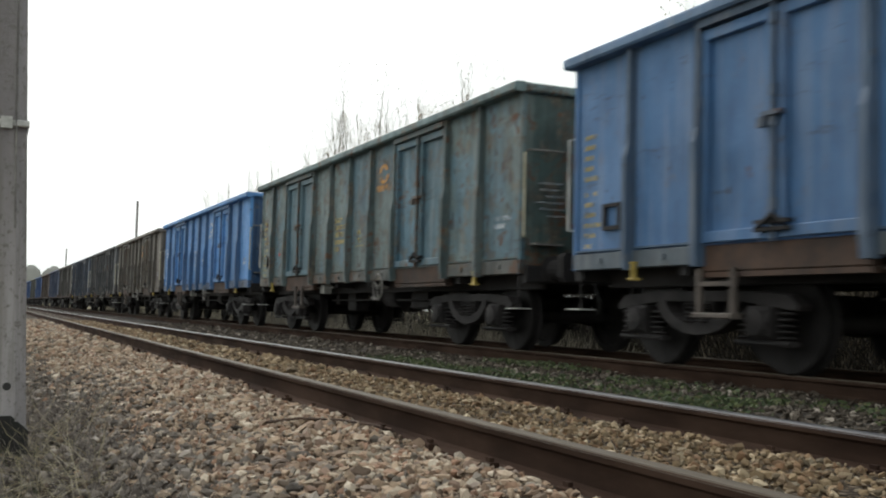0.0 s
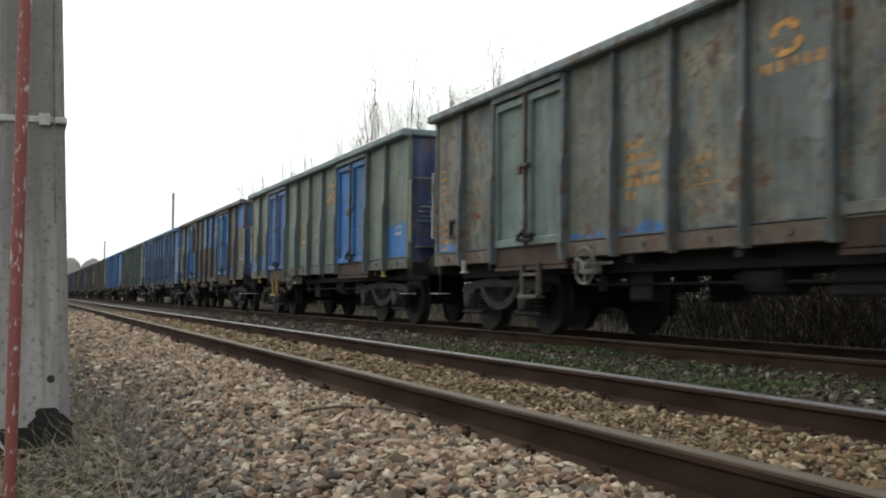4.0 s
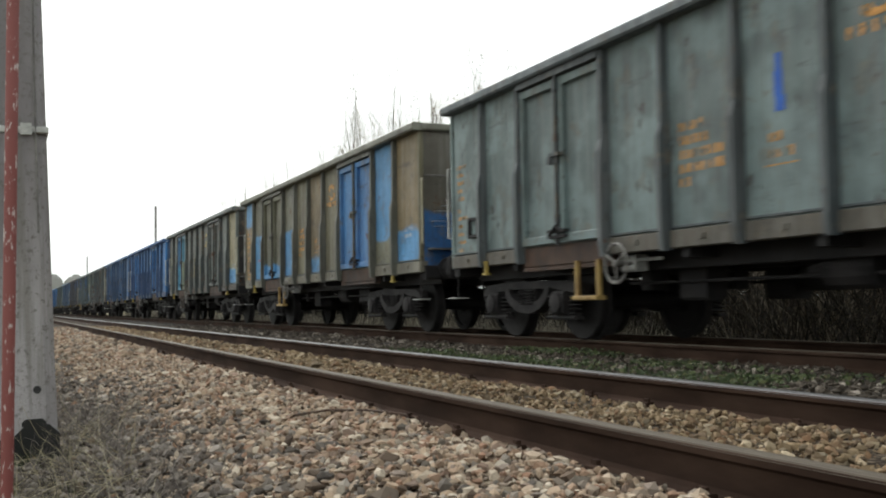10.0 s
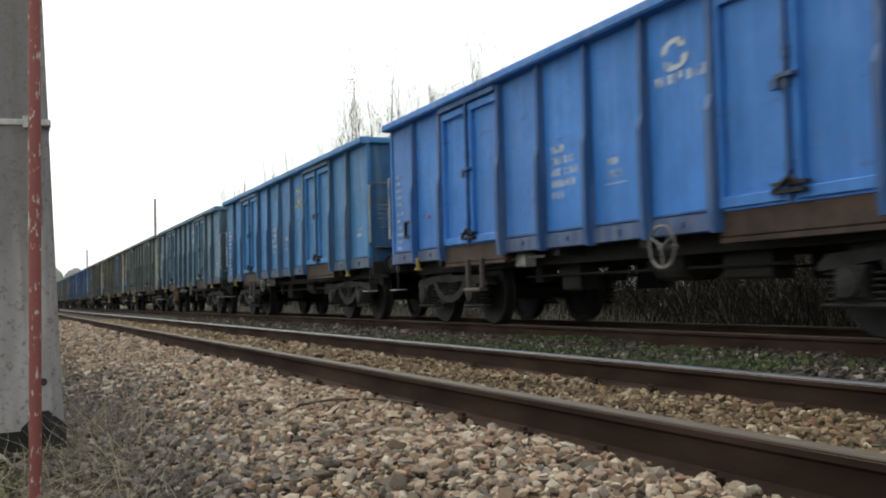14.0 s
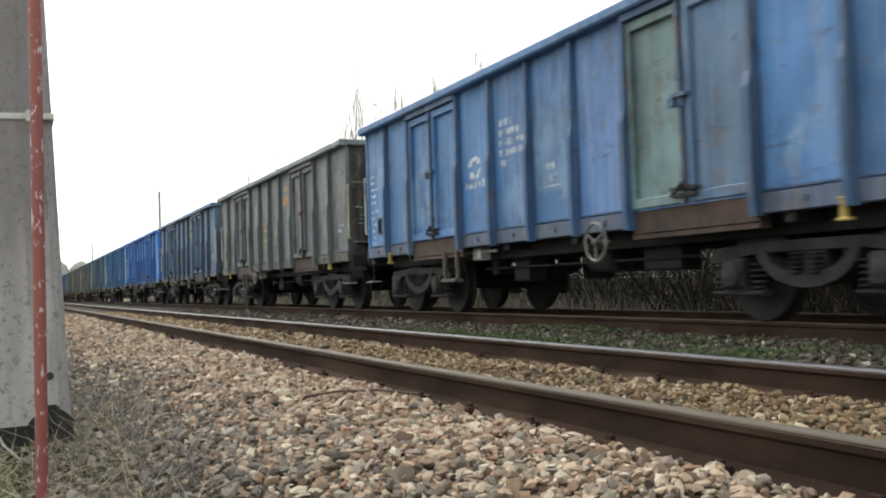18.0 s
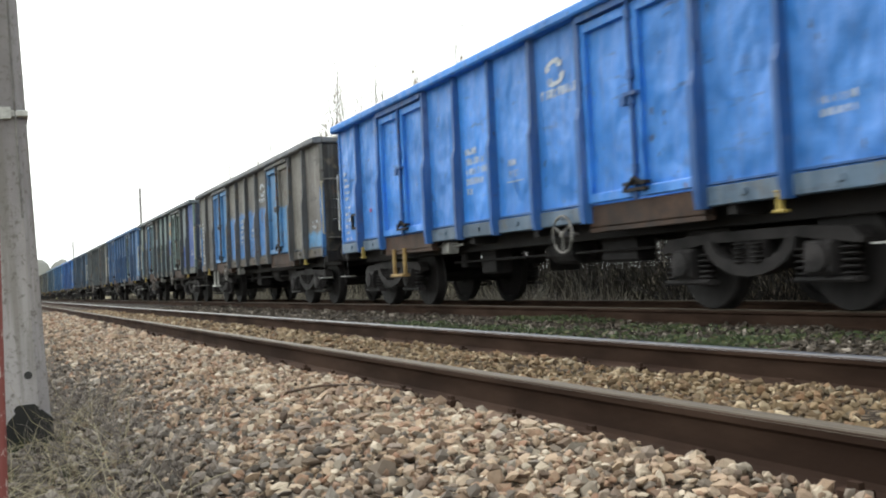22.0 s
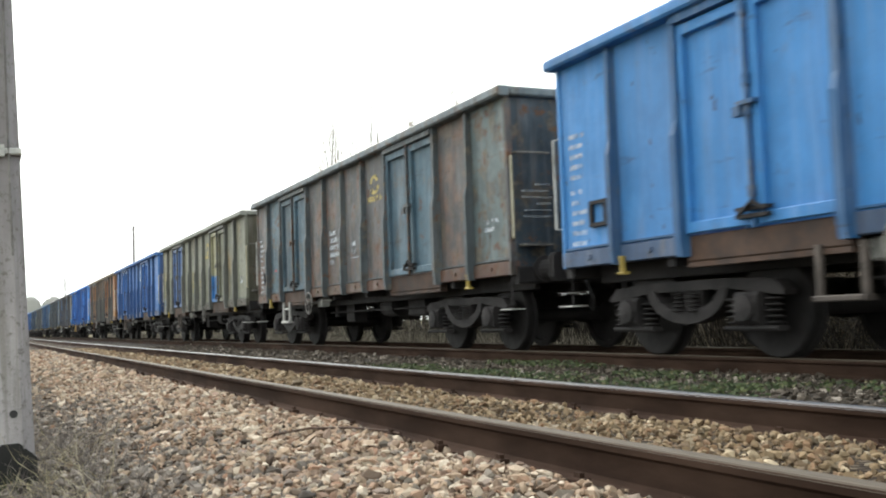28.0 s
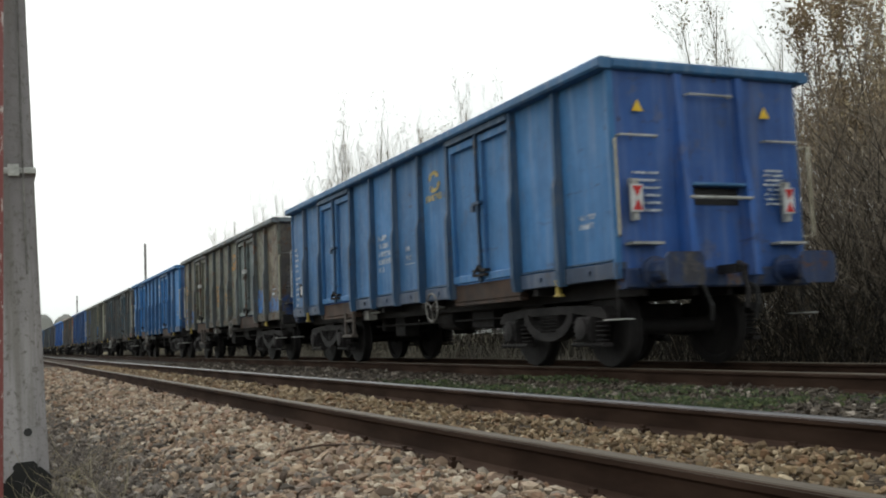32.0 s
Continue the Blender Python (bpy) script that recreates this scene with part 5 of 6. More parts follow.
def dress(wagon, v, num, near=True):
    """Paint one wagon."""
    main = v["main"]()
    # Single-coat ends but the last: shade put into the colour, at 0.6
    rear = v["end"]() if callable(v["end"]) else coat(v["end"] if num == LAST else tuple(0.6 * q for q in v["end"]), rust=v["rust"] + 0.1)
    # the shade-darkened post coat also covers flanges, lintels, latch bars and hinges
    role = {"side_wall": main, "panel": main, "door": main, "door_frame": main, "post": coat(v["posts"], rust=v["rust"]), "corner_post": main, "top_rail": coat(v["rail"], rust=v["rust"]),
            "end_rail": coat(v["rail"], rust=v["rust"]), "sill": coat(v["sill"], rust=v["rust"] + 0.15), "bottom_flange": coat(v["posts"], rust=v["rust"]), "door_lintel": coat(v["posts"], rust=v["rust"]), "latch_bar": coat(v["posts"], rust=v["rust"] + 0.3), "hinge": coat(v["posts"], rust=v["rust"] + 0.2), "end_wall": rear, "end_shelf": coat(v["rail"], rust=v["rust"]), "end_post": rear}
    for o in wagon.children_recursive:
        base = o.name.split(".")[0]
        m = role.get(base)
        if m is None or o.material_slots[0].link != "OBJECT":
            continue
        b = o.get("bay")
        if b is not None and b in v["bays"]:
            m = v["bays"][b]()
        if base == "sill" and not near:
            m = M_SILL
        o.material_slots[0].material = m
    if near:
        lettering(wagon, v, num)
        fittings(wagon, v, num)
        end_marks(wagon, num)
    for o in wagon.children_recursive if near else ():
        base = o.name.split(".")[0]
        if base in ("grab_bar", "end_step", "crossbar") and num != LAST:
            o.material_slots[0].material = M_RIM
        if base in ("buffer", "buffer_head", "headstock") and num == LAST:
            o.material_slots[0].material = coat(tuple(0.3 * q + 0.006 for q in v["end"]), rust=0.5)
    tagged(wagon, v["words"] + " rolling on its track", "freight wagon", "wagons of the freight train")


def raise_body(wagon, done=set()):
    """The sides are taller than in the drawing above: heights over the floor are stretched, once for each mesh."""
    for o in wagon.children_recursive:
        if o.data.name in done or o.name.startswith(("bogie", "wheelset")) or o.parent.name.startswith("bogie"):
            continue
        done.add(o.data.name)
        co = np.empty(3 * len(o.data.vertices), np.float32)
        o.data.vertices.foreach_get("co", co)
        z = co[2::3]
        co[2::3] = np.where(z > Z_FLOOR, Z_FLOOR + (z - Z_FLOOR) * TALLER, z)
        o.data.vertices.foreach_set("co", co)
        o.data.update()


TALLER = 1.084
WAGONS = {}
model = build_wagon()
far_model = build_far_wagon()
for num in range(LAST, FIRST - 1, -1):
    near = num in TRAIN
    at = wagon_pose(train_y(0) + (LAST - num) * PITCH)
    w = copy_thing(model if near else far_model, at)
    if near:
        v = TRAIN[num]
    else:
        c = FAR_COATS[num % len(FAR_COATS)]
        v = livery(c, "far", "dusty open wagon far up the train", rust=0.25)
    dress(w, v, num, near)
    raise_body(w)
    WAGONS[num] = w
for m_ in (model, far_model):
    for o in (*m_.children_recursive, m_):
        bpy.data.objects.remove(o)


# ---- the concrete mast with its red conduit, beside the line ----
def concrete_mast():
    mast = tagged(new("concrete_mast"), "weathered concrete line mast with a tarred black foot", "mast")
    mast.matrix_basis = pose(0.045, 6.5, 0, 0, -1.3, 0)
    s = Solid()
    v, k = [], 8
    for z, w in ((-0.7, 0.236), (-0.3, 0.226), (0.2, 0.214), (1.5, 0.193), (2.4, 0.178), (9.0, 0.13)):
        b, d = 0.06, w * 0.85
        v += [(x, y, z) for x, y in ((-w + b, -d), (w - b, -d), (w, -d + b), (w, d - b), (w - b, d), (-w + b, d), (-w, d - b), (-w, -d + b))]
    f = [(i * k + j, i * k + (j + 1) % k, (i + 1) * k + (j + 1) % k, (i + 1) * k + j) for i in range(5) for j in range(k)]
    part("shaft", s.add(v, f + [tuple(range(k)), tuple(range(40, 48))]), M_CONCRETE, mast)
    s = Solid().box(-0.231, 0.231, -0.198, 0.197, -0.75, -0.27, 0.056)
    s.box(-0.01, 0.2325, -0.1995, 0.197, -0.5, -0.2, 0.056)
    s.box(0.03, 0.16, -0.2005, 0.1, -0.22, -0.165, 0.02)
    part("tarred_foot", s, M_TAR, mast, "black tar paint round the foot")
    s = Solid().box(-0.203, 0.203, -0.178, 0.178, 1.485, 1.522, 0.005).box(0.05, 0.11, -0.195, -0.17, 1.47, 1.538)
    part("steel_band", s, M_PALE, mast, "pale steel strap round the mast")
    s = Solid().tube([(0.125, -0.158, 3.6), (0.13, -0.172, 1.7), (0.138, -0.181, 0.9)], 0.006, 5)
    part("cable", s, M_RIM, mast, "thin cable down the face")
    # solid disc on the face; the hole's inner dark is in its colour
    part("hole", Solid().disc((0.115, -0.181, 0.0), 1, [(-0.012, 0.023), (0.05, 0.018)], 10), M_BLACK, mast, "black disc for the dark of a drilled hole")
    part("tag", Solid().box(-0.2, -0.155, -0.195, -0.17, 0.35, 0.39), M_WHITE, mast, "small white tag")
    part("earth_wire", Solid().tube([(-0.185, -0.2, 0.36), (-0.22, -0.22, 0.18), (-0.255, -0.23, 0.0), (-0.23, -0.25, -0.18), (-0.14, -0.28, -0.36), (-0.05, -0.38, -0.44)], 0.008, 5), M_PALE, mast, "loose pale earth wire")
    return mast


concrete_mast()
rod = tagged(new("red_rod", Solid().tube([(0, 0, -0.6), (0.002, 0, 0.3), (0, 0, 2.4)], 0.0064, 10).mesh("red_rod", M_REDPIPE, True)), "thin upright steel rod with chipped red paint", "rod")
rod.matrix_basis = pose(-0.0044, 1.1, 0, 0, 0.3, 0)


# ---- far line masts behind the train ----
def line_mast(x, y, h, arm=0.0):
    m = tagged(new("line_mast"), "grey concrete line mast far along the track", "mast", "line masts")
    m.location = (x, y, ground_z(x, y) - 0.2)
    s = Solid().box(-0.13, 0.13, -0.12, 0.12, 0, h * 0.62, 0.03).box(-0.085, 0.085, -0.08, 0.08, h * 0.62, h, 0.02)
    part("shaft", s, M_CONCRETE, m)
    if arm:
        part("bracket_arm", Solid().tube([(0, 0, 7.2), (arm, 0, 7.2)], 0.035), M_UNDER, m)
    return m


line_mast(10.13, 78, 8.75)
line_mast(9.95, 146, 8.4)
line_mast(0.35, 71, 8.0, 1.85)


# ---- bare trees and thicket behind the line ----
def limb(s, p, d, length, r, depth, rnd, twigs):
    """A branch that forks; the finest twigs go into their own mesh."""
    pts, q = [p.copy()], p.copy()
    k = 3 if depth > 1 else 2
    for i in range(k):
        d = (d + Vector((rnd.gauss(0, 0.13), rnd.gauss(0, 0.13), rnd.gauss(0.05, 0.08)))).normalized()
        q = q + d * length / k
        pts.append(q.copy())
    target = s if depth > 1 else twigs
    target.tube(pts, r, 5 if depth > 2 else 3, r * 0.55)
    if depth == 0:
        return
    for i in range(rnd.choice((3, 4, 4)) if depth > 1 else rnd.choice((3, 4, 5))):
        t = rnd.uniform(0.3, 1.0)
        at = pts[min(int(t * k), k - 1)].lerp(pts[min(int(t * k) + 1, k)], t * k % 1)
        side = Vector((rnd.gauss(0, 1), rnd.gauss(0, 1), rnd.uniform(0.1, 0.9))).normalized()
        limb(s, at, (d * 0.9 + side * 0.5).normalized(), length * rnd.uniform(0.42, 0.62), r * 0.5, depth - 1, rnd, twigs)


def bare_tree(seed, height, leafy):
    rnd = random.Random(seed)
    tree = tagged(new("bare_tree"), "thin bare tree with a few last brown leaves" if leafy else "thin bare winter tree", "tree", "trees behind the line")
    trunk, twigs = Solid(), Solid()
    lean = Vector((rnd.gauss(0, 0.05), rnd.gauss(0, 0.05), 1)).normalized()
    pts = [Vector((0, 0, -0.4))]
    for i in range(6):
        lean = (lean + Vector((rnd.gauss(0, 0.04), rnd.gauss(0, 0.04), 0.05))).normalized()
        pts.append(pts[-1] + lean * height / 6)
    r0 = 0.0052 * height + 0.008
    trunk.tube(pts, r0, 7, r0 * 0.15)
    for i in range(int(15 + 1.8 * height) if leafy < 2000 else int(24 + 2.4 * height)):
        t = rnd.uniform(0.22, 0.98)
        at = pts[int(t * 6)].lerp(pts[min(int(t * 6) + 1, 6)], t * 6 % 1)
        a = rnd.uniform(0, 6.28)
        limb(trunk, at, Vector((math.cos(a) * 0.5, math.sin(a) * 0.5, rnd.uniform(1.0, 2.0))).normalized(), height * 0.24 * (1.15 - t * 0.75), r0 * 0.42 * (1.1 - t), 2, rnd, twigs)
    part("trunk", mesh_of("trunk", trunk.v, trunk.f, M_BARK, True), None, tree)
    part("crown", mesh_of("crown", twigs.v, twigs.f, M_CROWN), None, tree, "fine bare twigs")
    if leafy:
        lv, lf = [], []
        for _ in range(leafy):
            c = Vector(rnd.choice(twigs.v)) + Vector((rnd.gauss(0, 0.08), rnd.gauss(0, 0.08), rnd.gauss(0, 0.08)))
            u = Vector((rnd.gauss(0, 1), rnd.gauss(0, 1), rnd.gauss(0, 1))).normalized() * rnd.uniform(0.018, 0.04)
            w = u.orthogonal().normalized() * u.length * 0.7
            k = len(lv)
            lv += [c - u, c + w, c + u, c - w]
            lf += [(k, k + 1, k + 2), (k, k + 2, k + 3)]
        part("leaves", mesh_of("leaves", lv, lf, M_LEAF), None, tree, "last brown leaves")
    return tree


KINDS = [bare_tree(3, 9.0, 160), bare_tree(8, 8.0, 420), bare_tree(15, 6.5, 2800), bare_tree(21, 10.0, 160)]
TALL = (9.0, 8.0, 6.5, 10.0)
rnd_t = random.Random(77)
# bearing from the camera, height of the top over the horizon, both in degrees
BELT = [(11.9, 6.2), (12.3, 6.4), (12.7, 6.95), (13.2, 7.0), (13.6, 7.7), (14.1, 7.5), (14.6, 7.9), (14.9, 8.2), (15.6, 8.3), (16.3, 8.95), (17.7, 12.2), (17.0, 8.8), (18.3, 9.6), (18.9, 11.2), (19.3, 11.0), (19.8, 12.2), (20.3, 11.2), (20.8, 11.4), (21.4, 12.2), (21.9, 11.3), (22.5, 11.7), (23.1, 11.3), (23.7, 12.2), (24.4, 12.6), (25.0, 12.6), (25.7, 13.1), (26.3, 12.9), (27.2, 12.8),
        (28.5, 10), (30, 10), (32, 10), (34, 10), (36, 11), (38.9, 16.4), (39.6, 15.2), (40.5, 16.7), (41.5, 15.0), (42.5, 15.2), (43.6, 14.5), (44.5, 15.5), (45.2, 16.2), (45.8, 16.6), (46.4, 17), (47, 17.5), (47.8, 18), (48.6, 18), (49.5, 18), (50.6, 18), (52, 18)]
for az_, el_ in BELT:
    x = rnd_t.uniform(17, 20.5)
    y = x / math.tan(radians(az_))
    tall = math.hypot(x, y) * math.tan(radians(el_)) + 0.95
    kind = rnd_t.choice((0, 0, 1, 3)) if az_ < 37 else (rnd_t.choice((0, 1)) if az_ < 44 else 2)
    if az_ == 17.7:
        kind = 3
    t = copy_thing(KINDS[kind], pose(x, y, ground_z(x, y), 0, 0, rnd_t.uniform(0, 360)))
    t.scale = [tall / TALL[kind] * 1.04] * 3
for k in KINDS:
    for o in (*k.children_recursive, k):
        bpy.data.objects.remove(o)
# a wood at the end of the straight, its haze put into the colour
s = Solid()
for i in range(26):
    x, r = -40 + 6 * i + rnd_t.uniform(-2, 2), rnd_t.uniform(6, 9)
    s.disc((x, 620 + rnd_t.uniform(-10, 10), -1), 2, [(0, r), (8 + r * 0.5, r * 0.95), (12 + r, r * 0.6), (14 + r * 1.1, r * 0.2)], 9)
tagged(new("far_wood", s.mesh("far_wood", M_FAR, True)), "pale hazy wood at the end of the line", "woods", kind="stuff")


# ---- thickets, dry stalks, weeds ----
class Strands:
    """Thin three-sided stems and small leaves, many in one mesh."""

    def __init__(self):
        self.v, self.f = [], []

    def stem(self, p, d, length, r, rnd, bends=3, sway=0.2):
        k, q = len(self.v), p.copy()
        for i in range(bends + 1):
            rr = r * (1 - 0.8 * i / bends)
            s = d.orthogonal().normalized()
            t = d.cross(s)
            for a in (0, 2.1, 4.2):
                self.v.append(tuple(q + rr * (math.cos(a) * s + math.sin(a) * t)))
            d = (d + Vector((rnd.gauss(0, sway), rnd.gauss(0, sway), rnd.gauss(0, sway * 0.6)))).normalized()
            q = q + d * length / bends
        for i in range(bends):
            for j in range(3):
                self.f.append((k + 3 * i + j, k + 3 * i + (j + 1) % 3, k + 3 * i + 3 + (j + 1) % 3, k + 3 * i + 3 + j))
        return q, d

    def leaf(self, c, u, w):
        k = len(self.v)
        self.v += [tuple(c - u), tuple(c + w), tuple(c + u), tuple(c - w)]
        self.f.append((k, k + 1, k + 2, k + 3))

    def spray(self, p, d, length, r, rnd, forks, depth):
        """A stem with side shoots."""
        q, e = self.stem(p, d, length, r, rnd)
        if depth:
            for _ in range(forks):
                t = rnd.uniform(0.25, 0.95)
                side = Vector((rnd.gauss(0, 1), rnd.gauss(0, 1), rnd.uniform(0, 0.9))).normalized()
                self.spray(p.lerp(q, t), (e * 0.8 + side * 0.75).normalized(), length * rnd.uniform(0.3, 0.55), r * 0.55, rnd, forks, depth - 1)

    def put(self, name, material, label, category):
        return tagged(new(name, mesh_of(name, self.v, self.f, material)), label, category, kind="stuff")


def standing(rnd, lean=0.2):
    return Vector((rnd.gauss(0, lean), rnd.gauss(0, lean), 1)).normalized()


rnd_v = random.Random(5)
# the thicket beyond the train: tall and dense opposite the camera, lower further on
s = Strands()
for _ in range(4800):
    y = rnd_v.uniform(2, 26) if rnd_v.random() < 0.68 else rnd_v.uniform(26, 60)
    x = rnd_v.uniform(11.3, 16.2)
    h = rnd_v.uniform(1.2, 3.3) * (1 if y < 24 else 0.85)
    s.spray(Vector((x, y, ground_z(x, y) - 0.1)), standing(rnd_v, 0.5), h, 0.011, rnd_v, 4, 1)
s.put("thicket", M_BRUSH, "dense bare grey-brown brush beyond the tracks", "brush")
s = Strands()
for _ in range(1900):
    y, x = rnd_v.uniform(6, 17), rnd_v.uniform(12.5, 18)
    h = rnd_v.uniform(2.4, 4.6 if y < 13 else 3.4)
    s.spray(Vector((x, y, ground_z(x, y) - 0.1)), standing(rnd_v, 0.18), h, 0.013, rnd_v, 6, 1)
s.put("coppice", M_COPPICE, "tall bare brown saplings behind the brush", "brush")
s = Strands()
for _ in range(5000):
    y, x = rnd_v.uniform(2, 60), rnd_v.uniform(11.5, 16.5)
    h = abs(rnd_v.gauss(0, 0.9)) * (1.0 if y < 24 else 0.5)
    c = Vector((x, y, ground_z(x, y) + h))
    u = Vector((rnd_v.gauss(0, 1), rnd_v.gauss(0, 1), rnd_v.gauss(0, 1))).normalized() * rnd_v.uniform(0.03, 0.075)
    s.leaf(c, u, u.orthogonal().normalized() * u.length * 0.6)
s.put("brush_leaves", M_WITHERED, "withered brown leaves caught in the brush, darkened for its shade", "leaves")
s = Strands()
for _ in range(16000):
    y = rnd_v.uniform(15, 90)
    x = rnd_v.uniform(9.0, 12.6)
    s.stem(Vector((x, y, ground_z(x, y) - 0.08)), standing(rnd_v, 0.35), rnd_v.uniform(0.3, 0.95), 0.006 + 0.00016 * y, rnd_v, 2, 0.3)
s.put("dry_grass", M_SEDGE, "tall straw-coloured dry grass beyond the train", "grass")
# bushes behind the mast
s = Strands()
for _ in range(420):
    y = rnd_v.uniform(9.5, 22)
    x = rnd_v.uniform(-4.5, -0.66 - 0.08 * (y - 9))
    s.spray(Vector((x, y, ground_z(x, y) - 0.1)), standing(rnd_v, 0.12), rnd_v.uniform(0.8, 2.1), 0.009, rnd_v, 4, 2)
s.put("bush", M_TWIG, "bare grey bushes behind the mast", "bush")
# dry stalks and fallen straw round the mast's foot
s = Strands()
for _ in range(330):
    x, y = rnd_v.gauss(0.42, 0.26), rnd_v.uniform(3.9, 8.6)
    if x > 0.9 or x < -1.2:
        continue
    s.spray(Vector((x, y, ground_z(x, y) - 0.04)), standing(rnd_v, 0.5), rnd_v.uniform(0.07, 0.3), 0.0028, rnd_v, 5, 1)
s.put("dry_stalks", M_DRY, "tangle of dry grey stalks round the mast", "weeds")
s = Strands()
for _ in range(1500):
    x, y = rnd_v.uniform(-1.5, 0.62), rnd_v.uniform(3.0, 7.6)
    d = Vector((rnd_v.gauss(0, 1), rnd_v.gauss(0, 1), rnd_v.uniform(-0.05, 0.45))).normalized()
    s.stem(Vector((x, y, ground_z(x, y) + 0.0)), d, rnd_v.uniform(0.15, 0.55), 0.0028, rnd_v, 4, 0.3)
for _ in range(2600):
    x, y = rnd_v.uniform(-7, 0.3), rnd_v.uniform(-6, 9)
    s.stem(Vector((x, y, ground_z(x, y) - 0.07)), standing(rnd_v, 0.6), rnd_v.uniform(0.1, 0.3), 0.003, rnd_v, 2, 0.3)
s.put("fallen_straw", M_STRAW, "pale fallen straw on the ground", "grass")
s = Strands()
for _ in range(1300):
    x, y = rnd_v.uniform(-1.2, 0.32), rnd_v.uniform(3.2, 6.8)
    if noise.noise(Vector((x * 2, y * 2, 1))) < -0.05:
        continue
    for _k in range(3):
        s.stem(Vector((x + rnd_v.gauss(0, 0.02), y + rnd_v.gauss(0, 0.02), ground_z(x, y) - 0.02)), standing(rnd_v, 0.45), rnd_v.uniform(0.05, 0.14), 0.0026, rnd_v, 2, 0.25)
s.put("green_grass", M_GREEN, "low green grass by the mast", "grass")
# green weeds between the tracks
s = Strands()
for _ in range(17000):
    y = rnd_v.uniform(2.5, 13)
    x = rnd_v.uniform(3.85, 6.4)
    n0 = noise.noise(Vector((x * 1.4, y * 0.7, 7))) + 0.5 * noise.noise(Vector((x * 5, y * 5, 3)))
    if n0 < 0.12 + 0.03 * max(0, y - 9) + 0.2 * abs(x - 5.1) ** 2 - 0.12:
        continue
    c = Vector((x, y, ground_z(x, y) + rnd_v.uniform(0.03, 0.085)))
    u = Vector((rnd_v.gauss(0, 1), rnd_v.gauss(0, 1), rnd_v.gauss(0.2, 0.5))).normalized() * rnd_v.uniform(0.012, 0.03)
    s.leaf(c, u, u.orthogonal().normalized() * u.length * 0.6)
s.put("weeds", M_GREEN, "low green weeds on the dark ballast", "weeds")


# ---- sleepers, fastenings and loose stones of the ballast ----
SLEEPER = 0.625
s_mesh = Solid()
ring = [(-0.125, -0.38), (0.125, -0.38), (0.105, -0.185), (0.08, -0.168), (-0.08, -0.168), (-0.105, -0.185)]
s_mesh.prism([(p, q) for p, q in ring], 0, 1, 2, -1.26, 1.26)
s_mesh = s_mesh.mesh("sleeper", M_SLEEPER)
clip_mesh = Solid().box(-0.026, 0.026, -0.04, 0.04, -0.02, 0.012, 0.006).box(-0.01, 0.01, -0.02, 0.02, 0.012, 0.03).mesh("rail_clip", M_RAIL)
mid = (NEAR_RAIL + FAR_RAIL) / 2
track = tagged(new("track_panel"), "concrete sleepers with rusty rail clips under the free track", "track", kind="structure")
for k in range(-14, 70):
    y = 3.86 + SLEEPER * k
    o = new("sleeper", s_mesh)
    o.parent, o.location = track, (mid + bend(y), y, 0.012 * noise.noise(Vector((0, y * 3, 0))) - 0.008)
    if k < 48:
        for x in (NEAR_RAIL - 0.085, NEAR_RAIL + 0.085, FAR_RAIL - 0.085, FAR_RAIL + 0.085):
            c = new("rail_clip", clip_mesh)
            c.parent, c.location = track, (x + bend(y), y, -0.15)
track_2 = tagged(new("train_track_panel"), "dark sleepers under the train's track", "track", kind="structure")
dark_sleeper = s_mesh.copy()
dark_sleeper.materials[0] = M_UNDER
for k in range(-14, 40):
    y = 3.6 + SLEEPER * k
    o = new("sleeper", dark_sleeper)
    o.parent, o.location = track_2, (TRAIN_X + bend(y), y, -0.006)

t_ = (1 + 5 ** 0.5) / 2
ICO_V = np.array([(-1, t_, 0), (1, t_, 0), (-1, -t_, 0), (1, -t_, 0), (0, -1, t_), (0, 1, t_), (0, -1, -t_), (0, 1, -t_), (t_, 0, -1), (t_, 0, 1), (-t_, 0, -1), (-t_, 0, 1)]) / 1.902
ICO_F = np.array([(0, 11, 5), (0, 5, 1), (0, 1, 7), (0, 7, 10), (0, 10, 11), (1, 5, 9), (5, 11, 4), (11, 10, 2), (10, 7, 6), (7, 1, 8), (3, 9, 4), (3, 4, 2), (3, 2, 6), (3, 6, 8), (3, 8, 9), (4, 9, 5), (2, 4, 11), (6, 2, 10), (8, 6, 7), (9, 8, 1)])
rng = np.random.default_rng(11)


def stone_points(n, size):
    """n angular stones about the origin: an array n x 12 x 3."""
    v = np.repeat(ICO_V[None], n, 0) * rng.uniform(0.72, 1.22, (n, 12, 1))
    # cut some faces flat
    for _ in range(4):
        d = rng.normal(size=(n, 1, 3))
        d /= np.linalg.norm(d, axis=2, keepdims=True)
        h = rng.uniform(0.25, 0.62, (n, 1, 1))
        over = np.maximum((v * d).sum(2, keepdims=True) - h, 0)
        v = v - d * over
    v *= rng.uniform(0.5, 1.35, (n, 1, 3)) * (1.12 * size * np.clip(rng.lognormal(0, 0.38, (n, 1, 1)), 0.45, 1.9))
    a, b = rng.uniform(0, 6.28, n), rng.uniform(-0.6, 0.6, n)
    ca, sa, cb, sb = np.cos(a)[:, None], np.sin(a)[:, None], np.cos(b)[:, None], np.sin(b)[:, None]
    x, y, z = v[:, :, 0], v[:, :, 1], v[:, :, 2] * 0.8
    y, z = y * cb - z * sb, y * sb + z * cb
    return np.stack([x * ca - y * sa, x * sa + y * ca, z], 2)


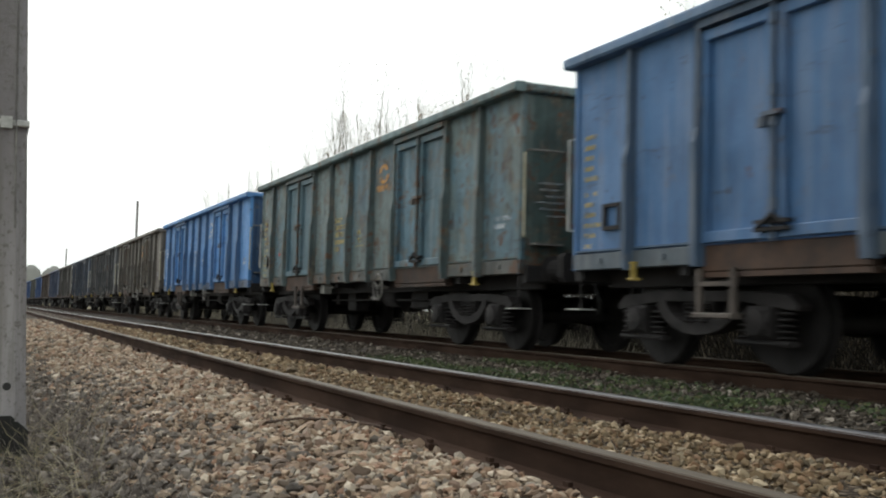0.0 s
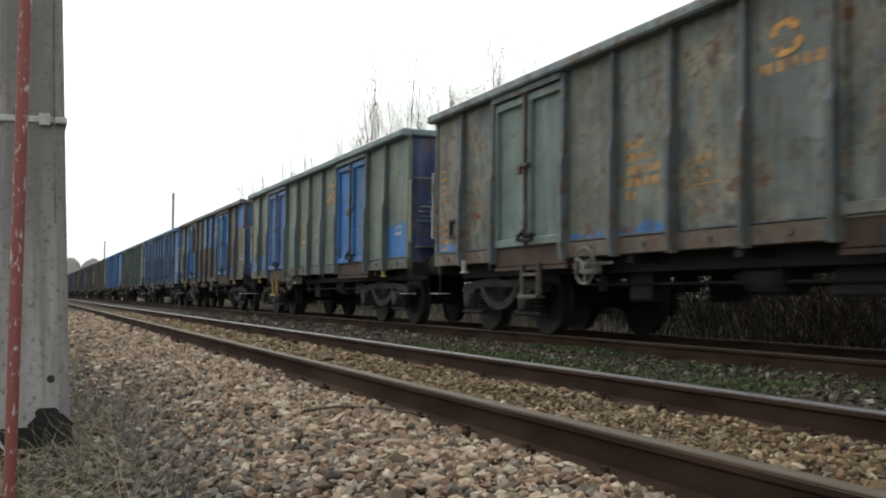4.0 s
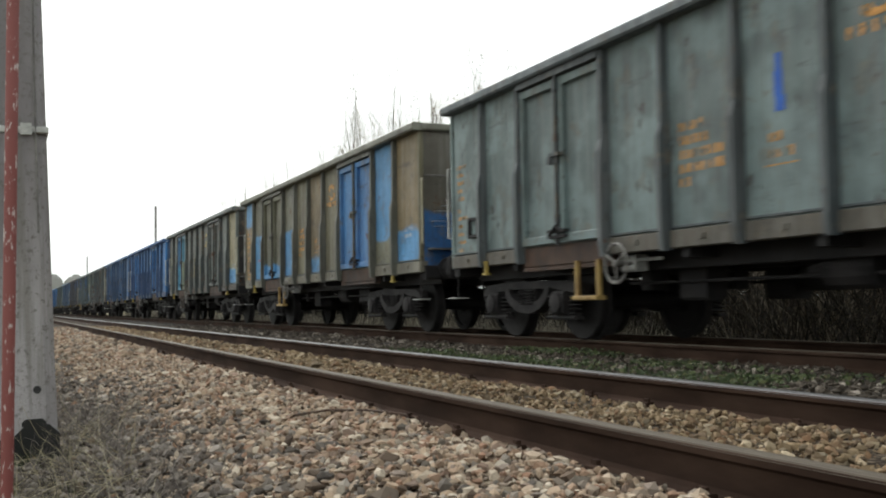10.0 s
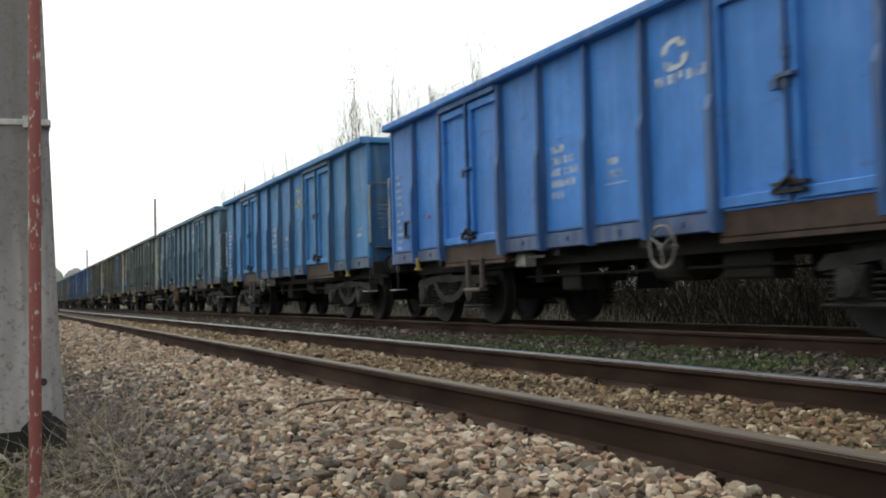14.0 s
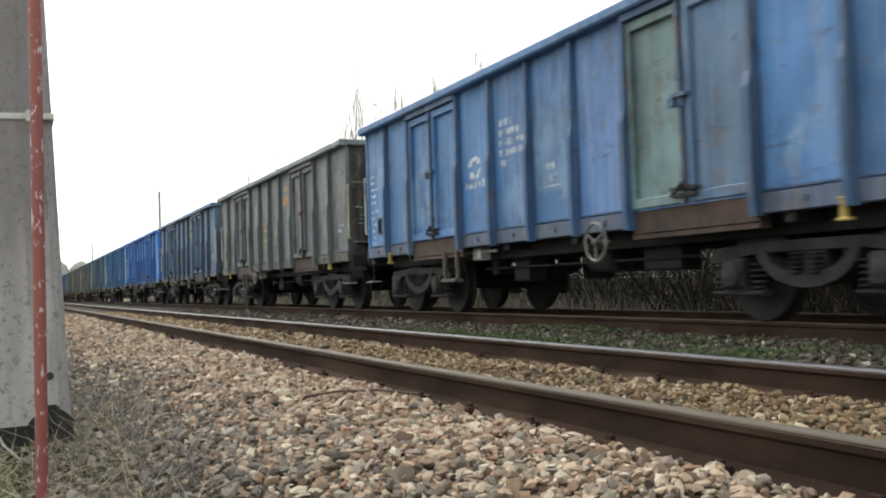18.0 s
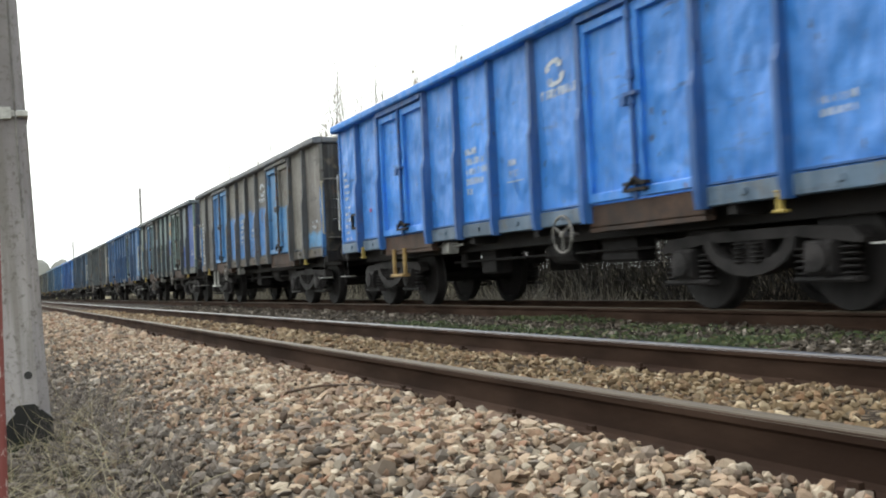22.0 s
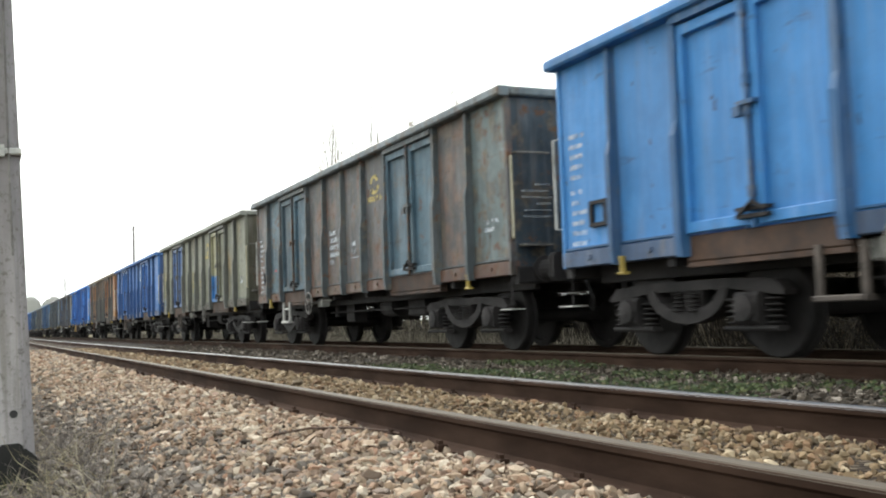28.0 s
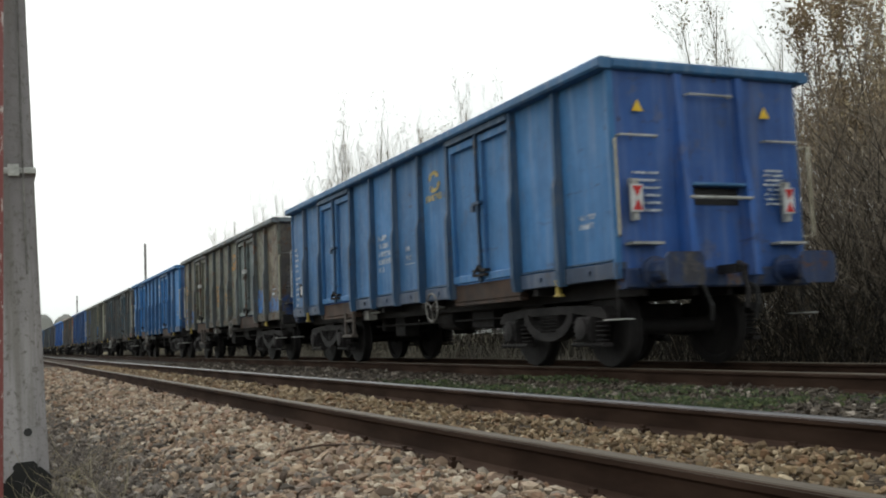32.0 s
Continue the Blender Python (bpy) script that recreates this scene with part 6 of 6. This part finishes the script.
def strew(name, n, x0, x1, y0, y1, size, material, label, keep=None, lift=0.0):
    x, y = rng.uniform(x0, x1, n), rng.uniform(y0, y1, n)
    if keep is not None:
        k = keep(x, y)
        x, y = x[k], y[k]
    n = len(x)
    z = np.array([ground_z(p, q) for p, q in zip(x, y)]) + rng.uniform(-0.028, 0.028, n) + lift
    z += np.where((np.abs(x - NEAR_RAIL) < 0.13) | (np.abs(x - FAR_RAIL) < 0.13), -0.012, 0)
    pts = stone_points(n, size)
    pts += np.stack([x + np.array([bend(q) for q in y]), y, z], 1)[:, None]
    me = bpy.data.meshes.new(name)
    me.vertices.add(12 * n)
    me.vertices.foreach_set("co", pts.astype(np.float32).ravel())
    f = (ICO_F[None] + 12 * np.arange(n)[:, None, None]).reshape(-1)
    me.loops.add(len(f))
    me.loops.foreach_set("vertex_index", f.astype(np.int32))
    me.polygons.add(len(f) // 3)
    me.polygons.foreach_set("loop_start", np.arange(0, len(f), 3, dtype=np.int32))
    me.polygons.foreach_set("use_smooth", np.zeros(len(f) // 3, dtype=bool))
    me.materials.append(material)
    me.update(calc_edges=True)
    return tagged(new(name, me), label, "stones", kind="stuff")


def clear(x, y):
    """Away from the rails, sparse on the sleepers and towards the mast."""
    k = (np.abs(x - NEAR_RAIL) > 0.085) & (np.abs(x - FAR_RAIL) > 0.085)
    on = (np.abs((y - 3.86 + SLEEPER / 2) % SLEEPER - SLEEPER / 2) < 0.1) & (x > 1.58) & (x < 4.05)
    k &= ~on | (rng.random(len(x)) < 0.85)
    return k & (rng.random(len(x)) < np.clip((x - 0.6) / 0.65, 0.04, 1))


brown = "loose yellow-brown crushed stones between the rails"
tan = "loose tan crushed stones of the ballast"
grey = "grey dusty stones towards the mast"
edge = FAR_RAIL + 0.2
strew("grey_stones", 9500, 0.0, 1.5, 1.5, 12, 0.022, M_STONE_GREY, grey, lambda x, y: rng.random(len(x)) < np.clip((1.5 - x) / 0.8, 0, 1) * np.clip((x + 0.2) / 0.6, 0.1, 1), 0.006)
strew("ballast_stones", 21000, 0.15, NEAR_RAIL, 1.5, 7, 0.0192, M_STONE, tan, clear)
strew("track_stones", 14500, NEAR_RAIL, edge, 1.5, 9.5, 0.0178, M_STONE_TRACK, brown, clear)
strew("ballast_stones", 17000, 0.15, NEAR_RAIL, 7, 14.5, 0.0225, M_STONE, tan, clear)
strew("ballast_stones", 13000, 0.15, NEAR_RAIL, 14.5, 38, 0.036, M_STONE, tan, clear)
strew("track_stones", 16000, NEAR_RAIL, edge, 9.5, 38, 0.028, M_STONE_TRACK, brown, clear)
strew("ballast_stones", 7000, 0.15, NEAR_RAIL, -6, 1.5, 0.027, M_STONE, tan, clear)
strew("track_stones", 6000, NEAR_RAIL, edge, -6, 1.5, 0.027, M_STONE_TRACK, brown, clear)
strew("dark_stones", 15000, edge - 0.05, TRAIN_RAIL, 2, 14, 0.023, M_STONE_DARK, "small dark stones between the tracks")
strew("dark_stones", 8000, edge - 0.05, TRAIN_RAIL, 14, 36, 0.032, M_STONE_DARK, "small dark stones between the tracks")
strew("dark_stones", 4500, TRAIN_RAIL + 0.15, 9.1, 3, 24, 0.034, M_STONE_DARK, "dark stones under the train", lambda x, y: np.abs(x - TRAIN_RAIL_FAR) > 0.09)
# stones near the camera that can be picked up one by one
kinds = [mesh_of("stone", p, ICO_F.tolist(), M_STONE) for p in stone_points(24, 0.0235)]
for i in range(300):
    x, y = rng.uniform(0.75, 1.9), rng.uniform(2.5, 4.6)
    o = new("stone", kinds[i % 24])
    o.parent = ballast
    o.location, o.rotation_euler = (x, y, ground_z(x, y) + 0.02), (rng.uniform(-0.3, 0.3), rng.uniform(-0.3, 0.3), rng.uniform(0, 6.28))
rod = Solid().tube([(1.50, 5.72, -0.165), (1.68, 5.62, -0.135), (1.84, 5.4, -0.125), (1.96, 5.16, -0.13), (2.0, 5.04, -0.14)], 0.007, 6).mesh("bent_rod", M_SILL)
tagged(new("bent_rod", rod), "thin bent rusty rod lying on the ballast", "rod")


# ---- what moves: the wagons roll up the line, their wheels turn ----
def motions():
    times = range(0, 33, 2)
    for num, w in WAGONS.items():
        walk(w, [(t, wagon_pose(train_y(t) + (LAST - num) * PITCH)) for t in times])
    # all wheelsets turn alike: one set of keys for the leading axles, one for the trailing
    turning = {}
    for w in WAGONS.values():
        for o in w.children_recursive:
            a = o.get("axle")
            if a is None:
                continue
            if a not in turning:
                rows = []
                for i in range(0, 961, 1):
                    t = i / 30
                    rows.append((t, pose(0, a, 0.46, -math.degrees((train_y(t) - train_y(0)) / 0.46), 0, 0)))
                walk(o, rows)
                turning[a] = o.animation_data
            else:
                o.rotation_mode = "QUATERNION"
                keys = o.animation_data_create()
                keys.action = turning[a].action
                keys.action_slot = turning[a].action_slot


motions()
